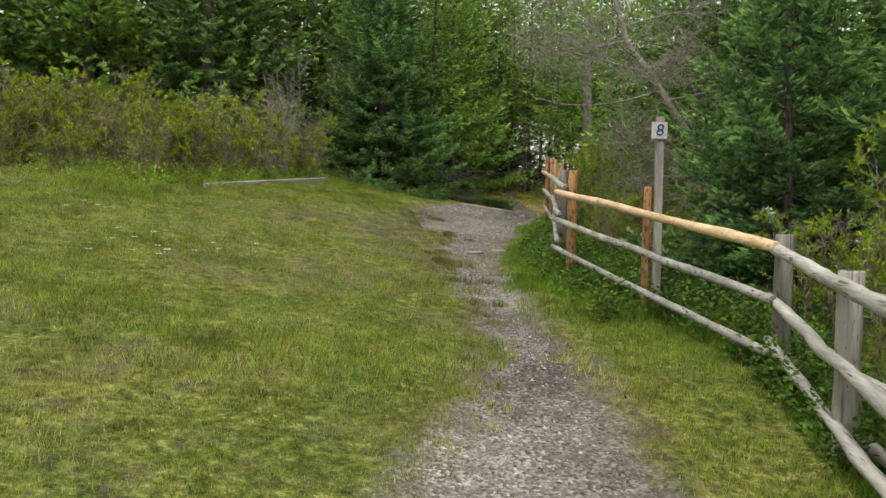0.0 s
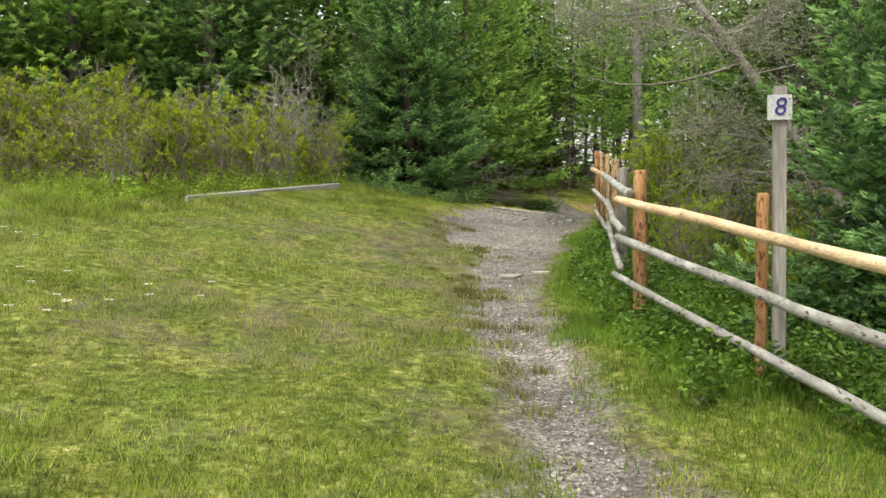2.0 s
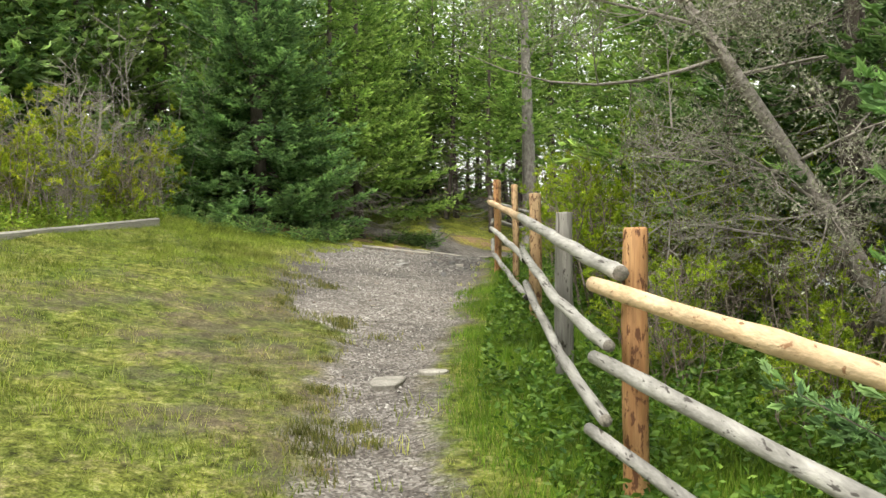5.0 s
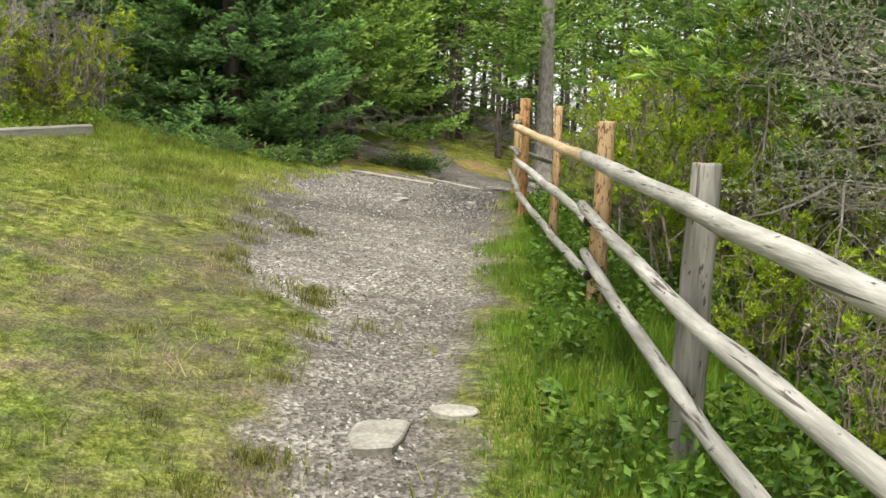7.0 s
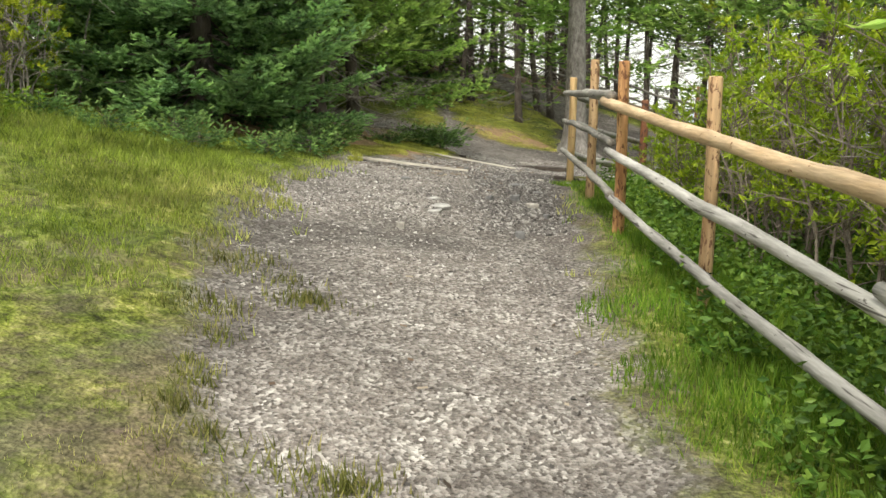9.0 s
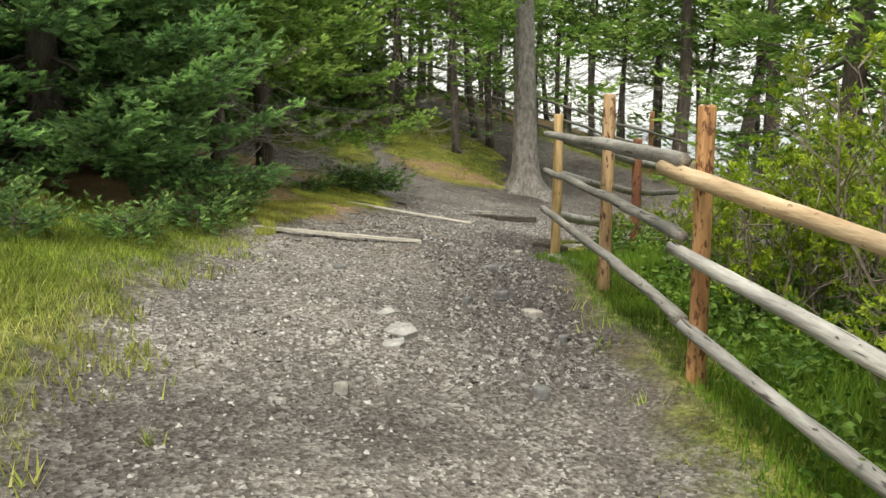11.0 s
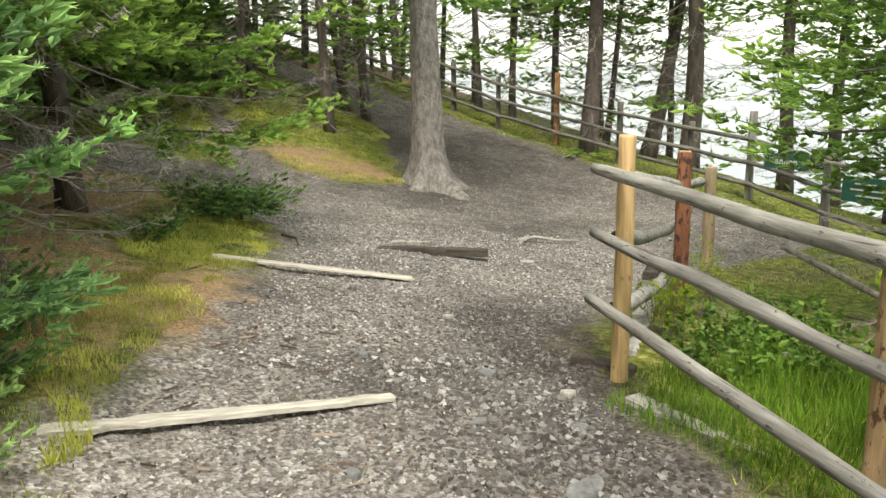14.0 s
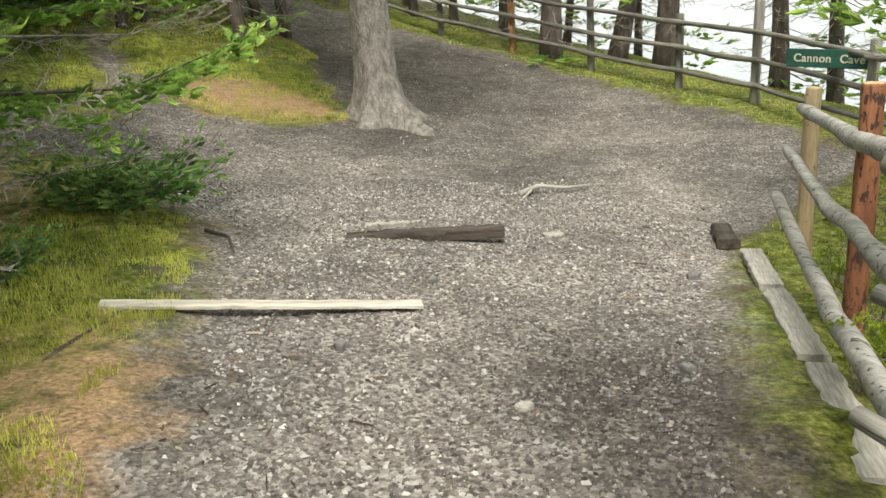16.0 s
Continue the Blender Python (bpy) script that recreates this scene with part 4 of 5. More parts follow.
def shrub_parts(seed, height, radius, stems, leafy, leaf_size, bare=0.0):
    lr = np.random.default_rng(seed)
    wood, leaves = Heap(), Heap()
    ends, ways, tips = [], [], []
    for k in range(stems):
        a, rr = lr.uniform(0, 2 * np.pi), radius * np.sqrt(lr.random())
        foot = np.array([np.cos(a) * rr * 0.55, np.sin(a) * rr * 0.55, -0.08])
        top = np.array([np.cos(a) * rr, np.sin(a) * rr, height * lr.uniform(0.55, 1.05)])
        s = np.linspace(0, 1, 6)
        pts = foot + (top - foot) * s[:, None] + lr.normal(0, 0.05, (6, 3)) * np.sin(np.pi * s)[:, None]
        wood.add(*tube(pts, 0.012 * (1.1 - 0.8 * s), 4, 0, False)[:2])
        is_bare = lr.random() < bare
        for q in range(9 if not is_bare else 14):
            u = lr.uniform(0.25, 1)
            p = np.array([np.interp(u, s, pts[:, c]) for c in range(3)])
            d = unit(lr.normal(0, 1, 3) * [1, 1, 0.3] + [0, 0, 0.75])
            L = lr.uniform(0.15, 0.42) * (1.2 - 0.5 * u) * (height / 1.4)
            t2 = np.linspace(0, 1, 4)
            tw = p + d * (t2 * L)[:, None] + lr.normal(0, 0.025, (4, 3)) * t2[:, None]
            wood.add(*tube(tw[::3], (0.0055 * (1.1 - 0.8 * t2))[::3], 3, 0, False)[:2])
            for e in range(3):
                f = lr.uniform(0.4, 1)
                d2 = unit(d + lr.normal(0, 0.6, 3))
                p2 = p + d * L * f
                tw2 = p2 + d2 * (t2 * L * 0.45)[:, None]
                wood.add(*tube(tw2[::3], (0.003 * (1.1 - 0.8 * t2))[::3], 3, 0, False)[:2])
                if not is_bare and lr.random() < leafy:
                    ends.append(tw2[-1]); ways.append(d2); tips.append(lr.random() ** 1.5)
                    ends.append(tw2[2]); ways.append(d2); tips.append(lr.random() ** 2)
    if ends:
        E, W, T = np.array(ends), np.array(ways), np.array(tips)
        n = 11
        idx = np.repeat(np.arange(len(E)), n)
        d = unit(W[idx] * 0.55 + [0, 0, 0.35] + lr.normal(0, 0.75, (len(idx), 3)))
        leaf_quads(leaves, E[idx] - W[idx] * lr.uniform(0, 0.06, len(idx))[:, None], d, leaf_size, lr, T[idx] * lr.uniform(0.4, 1, len(idx)))
    return wood, leaves


def shrub(x, y, label, mat, stem=M_STEM, group="", name="shrub", **kw):
    t = root(name, x, y, gz(x, y), label, "shrub", group)
    wood, leaves = shrub_parts(**kw)
    w = world_of(t)
    part("woody_frame", wood.mesh("woody_frame", [stem]), t, w)
    if leaves.v:
        part("foliage", leaves.mesh("foliage", [mat]), t, w)
    return t


def spread(kinds, places, lr):
    for k, (x, y, s) in enumerate(places):
        o = copy_thing(kinds[k % len(kinds)], pose(x, y, gz(x, y), 0, 0, lr.uniform(0, 360)))
        o.scale = (s, s, s * lr.uniform(0.9, 1.1))


lr = np.random.default_rng(5)
bank_label = "yellow-green shrub with brown stems on the bank behind the board"
bank = [shrub(-4.6, 18.6, bank_label, M_LEAF_L, group="shrubs on the bank", seed=71, height=1.45, radius=0.75, stems=22, leafy=0.95, leaf_size=0.06, bare=0.4),
        shrub(-5.7, 18.1, bank_label, M_LEAF_L, group="shrubs on the bank", seed=72, height=1.6, radius=0.8, stems=22, leafy=0.95, leaf_size=0.06, bare=0.3),
        shrub(-3.9, 21.2, "mostly bare grey shrub with few leaves on the bank", M_LEAF_L, M_TWIG, group="shrubs on the bank", seed=73, height=1.9, radius=0.7, stems=20, leafy=0.6, leaf_size=0.07, bare=0.6)]
spread(bank, [(-6.9, 17.6, 1.0), (-8.0, 17.2, 1.05), (-4.2, 22.6, 0.9), (-5.2, 20.0, 1.05), (-6.4, 19.3, 1.0), (-4.9, 21.4, 0.95), (-7.6, 18.8, 1.0), (-9.2, 16.8, 1.0), (-3.7, 23.4, 0.85),
              (-5.9, 21.8, 1.1), (-7.0, 20.8, 1.0), (-8.8, 18.6, 1.1), (-4.0, 19.8, 0.75), (-3.5, 22.0, 0.7), (-10.3, 16.6, 1.1), (-9.9, 18.6, 1.1), (-11.5, 16.0, 1.1), (-4.9, 17.6, 0.55), (-6.0, 17.0, 0.55), (-7.2, 16.6, 0.55), (-3.6, 20.6, 0.5)], lr)
shrub(-4.1, 24.3, "half-bare grey broadleaf tree at the edge of the wood", M_HERB, M_TWIG, name="broadleaf_tree", seed=77, height=4.2, radius=1.5, stems=9, leafy=0.8, leaf_size=0.08, bare=0.4)
fence_label = "bright yellow-green leafy shrub growing behind the fence"
by = [shrub(2.95, 17.9, fence_label, M_LEAF_R, group="shrubs behind the fence", seed=81, height=1.5, radius=0.75, stems=22, leafy=0.9, leaf_size=0.05),
      shrub(3.1, 19.6, fence_label, M_LEAF_R, group="shrubs behind the fence", seed=82, height=1.95, radius=0.8, stems=22, leafy=0.85, leaf_size=0.05, bare=0.2),
      shrub(3.3, 21.3, fence_label, M_LEAF_R, group="shrubs behind the fence", seed=83, height=1.75, radius=0.75, stems=22, leafy=0.85, leaf_size=0.05, bare=0.15)]
spread(by, [(2.9, 16.4, 0.6), (3.9, 17.0, 0.7), (4.1, 18.6, 1.05), (4.2, 20.3, 1.1), (2.9, 20.7, 0.75), (4.4, 22.0, 1.1), (3.0, 22.6, 0.75), (3.8, 23.2, 0.9), (2.85, 15.2, 0.5), (3.3, 14.2, 0.5),
            (5.2, 19.2, 1.2), (5.4, 21.2, 1.2), (3.0, 23.9, 0.55), (5.0, 23.6, 0.8), (3.9, 15.6, 0.55), (4.3, 8.0, 0.75), (4.4, 9.6, 0.75), (4.0, 6.6, 0.7), (4.9, 7.0, 0.9), (5.3, 8.9, 0.9), (4.1, 10.9, 0.6), (2.9, 25.9, 0.24), (3.5, 26.5, 0.26)], lr)


# ---------------------------------------------------------------- grass, herbs, gravel
def blades(name, x, y, height, mat, width, lean, label, category, tip, lr, kind="stuff", lift=None):
    z = ground_z(x, y) - 0.03 + (vnoise(x, y, 1.1, 1) - 0.5) * 0.07 + (vnoise(x, y, 3.7, 2) - 0.5) * 0.03
    n = len(x)
    a = lr.uniform(0, 2 * np.pi, n)
    p = np.stack([x, y, z], -1)
    sidev = np.stack([np.cos(a), np.sin(a), np.zeros(n)], -1) * (width * lr.uniform(0.7, 1.3, n))[:, None]
    b = lr.uniform(0, 2 * np.pi, n)
    bend = np.stack([np.cos(b), np.sin(b), np.zeros(n)], -1) * (height * lean * lr.uniform(0.2, 1.0, n))[:, None]
    top = p + bend + np.array([0, 0, 1]) * (height + 0.03)[:, None]
    v = np.stack([p - sidev, p + sidev, top], 1).reshape(-1, 3)
    me = np_mesh(name, v, np.arange(3 * n).reshape(-1, 3), None, [mat], {"tip": np.repeat(tip, 3)})
    return tagged(new(name, me), label, category, kind=kind)


def scatter(n, x0, x1, y0, y1, lr):
    return lr.uniform(x0, x1, n), lr.uniform(y0, y1, n)


def lawn():
    """Short worn turf: tufts of blades that thin out over bare soil."""
    lr = np.random.default_rng(91)
    x1, y1 = scatter(30000, -5.5, 2.8, 5.5, 25.0, lr)
    x2, y2 = scatter(14000, -2.5, 3.4, 6.0, 12.5, lr)
    x3, y3 = scatter(7000, -9.5, -3.0, 5.5, 24.0, lr)
    x4, y4 = scatter(9000, -3.2, -0.3, 19.0, 25.2, lr)
    x, y = np.concatenate([x1, x2, x3, x4]), np.concatenate([y1, y2, y3, y4])
    d = path_depth(x, y) + (vnoise(x, y, 1.6, 4) - 0.5) * 0.8 + (vnoise(x, y, 5.0, 5) - 0.5) * 0.4
    bare = 0.5 * vnoise(x, y, 0.9, 6) + 0.5 * vnoise(x, y, 2.9, 7)
    worn = worn_turf(x, y)
    keep = (d < lr.uniform(-0.5, 0.3, len(x))) & (lr.random(len(x)) < np.clip(1.9 - 2.2 * bare - 0.85 * worn, 0.08, 0.95)) & (needle_floor(x, y) < 0.6)
    keep &= ~((y > 24.4) & (x < -1.2))
    x, y, bare, worn = x[keep], y[keep], bare[keep], worn[keep]
    n = 11
    i = np.repeat(np.arange(len(x)), n)
    spread_r = lr.uniform(0.02, 0.075, len(x))
    X = x[i] + lr.normal(0, 1, len(i)) * spread_r[i]
    Y = y[i] + lr.normal(0, 1, len(i)) * spread_r[i]
    tall = lr.uniform(0.4, 1.2, len(x)) * (0.4 + vnoise(x, y, 0.6, 8))
    h = (0.012 + 0.034 * tall[i] ** 2) * lr.uniform(0.5, 1.3, len(i))
    h = h * (1 + 0.6 * np.clip((Y - 20) / 2, 0, 1) * np.clip((-0.6 - X) / 0.4, 0, 1)) * (1 + 1.5 * np.clip((-2.8 - X) / 1.0, 0, 1) * (Y > 15))
    dry = np.clip(0.75 * vnoise(x, y, 1.1, 9) + 0.4 * worn - 0.46 + lr.normal(0, 0.22, len(x)), 0, 1)
    blades("lawn_grass", X, Y, h, M_GRASS, 0.0045, 1.3, "short patchy green and straw-coloured lawn grass", "grass", np.clip(dry[i] + lr.normal(0, 0.1, len(i)), 0, 1), lr)


lawn()


def verge():
    lr = np.random.default_rng(92)
    x1, y1 = scatter(160000, 1.1, 3.6, 6.0, 26.0, lr)
    x2, y2 = scatter(60000, 2.0, 8.0, 6.0, 28.0, lr)
    x, y = np.concatenate([x1, x2]), np.concatenate([y1, y2])
    r = np.interp(y, RIGHT_Y, RIGHT_X)
    past = x - r + (vnoise(x, y, 2.0, 11) - 0.5) * 0.5
    keep = (past > lr.uniform(-0.05, 0.25, len(x))) & (y < 25.2) & (lr.random(len(x)) < np.clip((y - 9.5) / 3, 0.0, 1.0) + (x > 3.3))
    x, y, past = x[keep], y[keep], past[keep]
    h = (0.03 + 0.085 * np.clip(past / 0.7, 0, 1.3)) * lr.uniform(0.5, 1.25, len(x)) * np.where(y < 11, 0.55, 1.0)
    blades("verge_grass", x, y, h, M_LUSH, 0.0048, 0.8, "lush green grass along the fence", "grass", lr.random(len(x)) ** 2, lr)


verge()


M_MOSS = foliage("shade_grass", (0.26, 0.31, 0.035), (0.52, 0.56, 0.08), (0.62, 0.60, 0.17), 0.45)


def mound():
    lr = np.random.default_rng(93)
    x, y = scatter(90000, 0.0, 4.2, 32.8, 41.0, lr)
    x2, y2 = scatter(70000, -1.2, 1.2, 24.0, 29.5, lr)
    x3, y3 = scatter(40000, 4.0, 10.5, 27.5, 43.0, lr)
    x, y = np.concatenate([x, x2, x3]), np.concatenate([y, y2, y3])
    d = path_depth(x, y) + (vnoise(x, y, 2.3, 4) - 0.5) * 0.5
    keep = (d < -0.08) & (needle_floor(x, y) + 0.7 * vnoise(x, y, 2.2, 13) < 0.98) & (vnoise(x, y, 1.7, 23) * 0.7 + vnoise(x, y, 6.0, 24) * 0.5 > 0.47 + lr.normal(0, 0.06, len(x))) & (x > -0.9 + vnoise(x, y, 1.5, 16)) & (y < 39 + 2 * vnoise(x, y, 1.0, 17))
    x, y = x[keep], y[keep]
    h = lr.uniform(0.012, 0.042, len(x))
    blades("mound_grass", x, y, h, M_MOSS, 0.006, 1.2, "soft green grass under the trees", "grass", lr.random(len(x)), lr)


mound()


def tufts():
    """Single clumps of grass on the gravel, over its edge and in the lawn."""
    lr = np.random.default_rng(96)
    clumps = [(0.3, 17.6, 0.22, 0.07), (0.35, 17.4, 0.16, 0.06), (-0.08, 19.3, 0.2, 0.06), (0.33, 14.9, 0.3, 0.11), (0.5, 15.2, 0.2, 0.09), (0.88, 12.75, 0.25, 0.1),
              (0.54, 14.3, 0.28, 0.12), (0.05, 15.4, 0.25, 0.09), (0.22, 9.15, 0.3, 0.09), (-0.07, 7.36, 0.25, 0.09), (-0.35, 16.3, 0.25, 0.08)]
    for cx, cy, r, tall in clumps:
        n = int(1500 * r)
        a, q = lr.uniform(0, 2 * np.pi, n), r * np.abs(lr.normal(0, 0.7, n))
        x, y = cx + q * np.cos(a), cy + q * np.sin(a) * 0.8
        h = 0.5 * tall * lr.uniform(0.3, 1.15, n) * np.clip(1.2 - q / r, 0.3, 1)
        blades("grass_tuft", x, y, h, M_TUFT, 0.0042, 1.3, "coarse clump of olive-green grass on the gravel", "grass", lr.random(n) ** 2, lr)


def straggling_grass():
    """Loose small clumps where the lawn thins out into the gravel."""
    lr = np.random.default_rng(97)
    cy = lr.uniform(10.5, 20.5, 90)
    left = np.interp(cy, LEFT_Y, LEFT_X)
    cx = left + lr.normal(-0.1, 0.22, 90)
    idx = np.repeat(np.arange(90), 70)
    r = lr.uniform(0.04, 0.13, 90)[idx]
    x, y = cx[idx] + r * lr.normal(0, 0.7, len(idx)), cy[idx] + r * lr.normal(0, 0.6, len(idx))
    h = lr.uniform(0.012, 0.045, len(idx))
    blades("straggling_grass", x, y, h, M_TUFT, 0.0042, 1.2, "loose small tufts of olive grass edging the gravel", "grass", lr.random(len(idx)) ** 2, lr)


M_TUFT = foliage("coarse_grass", (0.06, 0.082, 0.014), (0.17, 0.19, 0.035), (0.34, 0.31, 0.11), 0.25)
tufts()
straggling_grass()


def herbs():
    """Broad-leaved plants along the fence."""
    lr = np.random.default_rng(94)
    x, y = scatter(9000, 1.5, 4.2, 8.0, 25.8, lr)
    r = np.interp(y, RIGHT_Y, RIGHT_X)
    keep = (x - r > 0.35) & ((y > 10.5) | (x > 3.25)) & (lr.random(len(x)) < np.clip((x - r) * 0.9, 0, 1)) & (vnoise(x, y, 1.2, 14) > 0.32)
    x, y = x[keep], y[keep]
    xb, yb = scatter(3600, -10.0, -2.9, 16.2, 23.0, lr)
    past = (-3.78 + (yb - 17.34) * 0.231) - xb
    kb = (past > 0.12) & (lr.random(len(xb)) < np.clip(1.5 - past * 0.5, 0.15, 1)) & ((yb > 17.2) | (xb < -4.2))
    plant_leaves(x, y, M_HERB, "leafy green herbs growing thickly along the fence", lr)
    plant_leaves(xb[kb], yb[kb], M_BANK, "bright green herbs at the foot of the bank", lr)


def plant_leaves(x, y, mat, label, lr):
    n = 14
    idx = np.repeat(np.arange(len(x)), n)
    hh = lr.uniform(0.06, 0.36, len(x))
    u = lr.uniform(0.15, 1, len(idx))
    base = np.stack([x[idx], y[idx], ground_z(x[idx], y[idx]) - 0.02 + hh[idx] * u], -1) + lr.normal(0, 0.02, (len(idx), 3))
    d = unit(lr.normal(0, 1, (len(idx), 3)) * [1, 1, 0.3] + [0, 0, 0.35])
    heap = Heap()
    leaf_quads(heap, base, d, 0.055, lr, lr.random(len(idx)) ** 2, 0.5)
    tagged(new("undergrowth", heap.mesh("undergrowth", [mat])), label, "undergrowth", kind="stuff")


herbs()


def gravel():
    lr = np.random.default_rng(95)
    x1, y1 = scatter(210000, -0.6, 4.3, 21.5, 30.5, lr)
    x2, y2 = scatter(150000, -1.4, 2.6, 6.0, 22.0, lr)
    x3, y3 = scatter(26000, -1.0, 8.0, 28.0, 38.0, lr)
    x, y = np.concatenate([x1, x2, x3]), np.concatenate([y1, y2, y3])
    d = path_depth(x, y) + (vnoise(x, y, 2.3, 4) - 0.5) * 0.5
    keep = (d > lr.uniform(-0.1, 0.25, len(x))) & (lr.random(len(x)) < 0.12 + 0.15 * (y > 21.5) + 0.8 * vnoise(x, y, 0.9, 15) * vnoise(x, y, 3.1, 18) + 0.25 * (x > 1.0))
    x, y = x[keep], y[keep]
    n = len(x)
    z = ground_z(x, y) - 0.035 + (vnoise(x, y, 1.1, 1) - 0.5) * 0.07 + (vnoise(x, y, 3.7, 2) - 0.5) * 0.03 + (vnoise(x, y, 9.0, 3) - 0.5) * 0.015
    s = 0.0052 + 0.0155 * lr.random(n) ** 3
    coarse = (y > 21.5) & (y < 25.5) & (x > 0.9)
    s = np.where(coarse, s * 1.4, s)
    a0 = lr.uniform(0, 2 * np.pi, n)
    tilt = lr.normal(0, 0.25, (n, 2))
    v = []
    for k, ph in enumerate((0, 1.5, 3.2, 4.6)):
        rr = s * lr.uniform(0.6, 1.2, n)
        px, py = rr * np.cos(a0 + ph), rr * np.sin(a0 + ph)
        v.append(np.stack([x + px, y + py, z - 0.004 + px * tilt[:, 0] + py * tilt[:, 1]], -1))
    top = np.stack([x + s * lr.normal(0, 0.3, n), y + s * lr.normal(0, 0.3, n), z + s * lr.uniform(0.3, 0.75, n)], -1)
    v = np.stack(v + [top], 1).reshape(-1, 3)
    i = np.arange(n)[:, None] * 5
    tris = np.vstack([i + [0, 1, 4], i + [1, 2, 4], i + [2, 3, 4], i + [3, 0, 4]])
    tagged(new("gravel", np_mesh("gravel", v, tris, None, [M_CHIP], {"slate": np.repeat(shaded_slate(x, y), 5)})), "loose grey slate chips and pebbles on the path", "gravel", kind="stuff")


m, nt, bsdf = shader("chip")
geo = nd(nt, "NewGeometry")
col = ramp(nt, geo.outputs["Random Per Island"], [(0.0, (0.05, 0.044, 0.04)), (0.45, (0.155, 0.14, 0.128)), (0.75, (0.28, 0.26, 0.24)), (0.90, (0.41, 0.39, 0.36)), (1.0, (0.56, 0.54, 0.50))])
# chips take the same darkening, slate tone and painted shade together
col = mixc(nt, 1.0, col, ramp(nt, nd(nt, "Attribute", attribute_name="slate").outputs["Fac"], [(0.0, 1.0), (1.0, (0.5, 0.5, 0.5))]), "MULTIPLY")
col = mixc(nt, 0.5, col, ramp(nt, noise_tex(nt, 60, 3), [(0.3, 0.6), (0.7, 1.2)]), "MULTIPLY")
nt.links.new(col, bsdf.inputs["Base Color"])
bsdf.inputs["Roughness"].default_value = 0.85
M_CHIP = m
gravel()


def twig_litter():
    """Small broken twigs and bark strewn under the trees and over the gravel."""
    lr = np.random.default_rng(98)
    x1, y1 = scatter(2200, -1.2, 1.2, 24.0, 30.5, lr)
    x2, y2 = scatter(260, 0.0, 4.5, 21.5, 33.0, lr)
    x3, y3 = scatter(260, -1.5, 1.4, 9.0, 20.0, lr)
    x, y = np.concatenate([x1, x2, x3]), np.concatenate([y1, y2, y3])
    keep = (path_depth(x, y) < 0.1) | (lr.random(len(x)) < 0.35)
    x, y = x[keep], y[keep]
    n = len(x)
    z = ground_z(x, y) - 0.028 + (vnoise(x, y, 1.1, 1) - 0.5) * 0.07 + (vnoise(x, y, 3.7, 2) - 0.5) * 0.03
    L, w, a = 0.008 + 0.045 * lr.random(n) ** 3, lr.uniform(0.001, 0.003, n), lr.uniform(0, 2 * np.pi, n)
    d = np.stack([np.cos(a), np.sin(a), lr.normal(0, 0.08, n)], -1) * L[:, None]
    q = np.stack([-np.sin(a), np.cos(a), np.zeros(n)], -1) * w[:, None]
    p = np.stack([x, y, z], -1)
    ridge = np.array([0, 0, 1.0]) * (w * 1.6 + 0.006)[:, None]
    v = np.stack([p - d - q, p - d + q, p - d + ridge, p + d - q, p + d + q, p + d + ridge], 1).reshape(-1, 3)
    i = np.arange(n)[:, None] * 6
    quads = np.vstack([i + [0, 3, 5, 2], i + [1, 2, 5, 4]])
    tris = np.vstack([i + [0, 2, 1], i + [3, 4, 5]])
    tagged(new("twig_litter", np_mesh("twig_litter", v, tris, quads, [M_LITTER])), "broken brown twigs and bark strewn on the ground", "litter", kind="stuff")


m, nt, bsdf = shader("litter")
col = ramp(nt, nd(nt, "NewGeometry").outputs["Random Per Island"], [(0.0, (0.035, 0.025, 0.018)), (0.6, (0.16, 0.11, 0.075)), (1.0, (0.46, 0.40, 0.31))])
nt.links.new(col, bsdf.inputs["Base Color"])
bsdf.inputs["Roughness"].default_value = 0.9
M_LITTER = m
twig_litter()

# ---------------------------------------------------------------- small timber, boards, stones
def slab_mesh(name, length, width, thick, mat, seed, rag=0.012, nx=24, taper=0.0, bow=0.0):
    """A worn board along local x, standing on z = 0, with ragged edges and rounded arrises."""
    lr = np.random.default_rng(seed)
    xs = np.linspace(-length / 2, length / 2, nx)
    w = width * (1 - taper * (xs / length + 0.5)) / 2
    e1, e2 = lr.normal(0, rag, nx), lr.normal(0, rag, nx)
    b = 0.16 * thick
    rows = []
    for k, x in enumerate(xs):
        yl, yr, c = -w[k] + e1[k], w[k] + e2[k], bow * math.cos(math.pi * x / length)
        t = thick + lr.normal(0, rag * 0.25)
        dx = lr.normal(0, rag) if k in (0, nx - 1) else 0
        rows.append([(x + dx, yl, c), (x + dx, yr, c), (x + dx, yr, c + t - b), (x + dx, yr - b, c + t), (x + dx, yl + b, c + t), (x + dx, yl, c + t - b)])
    v = np.array(rows).reshape(-1, 3)
    n = 6
    i = (np.arange(nx - 1) * n)[:, None]
    k = np.arange(n)
    quads = np.stack([i + k, i + n + k, i + n + (k + 1) % n, i + (k + 1) % n], -1).reshape(-1, 4)
    e = (nx - 1) * n
    ends = np.array([(0, 1, 2), (0, 2, 5), (5, 2, 3), (5, 3, 4)])
    return np_mesh(name, v, np.vstack([ends[:, ::-1] * 1, ends + e])[:, ::-1], quads[:, ::-1], [mat])


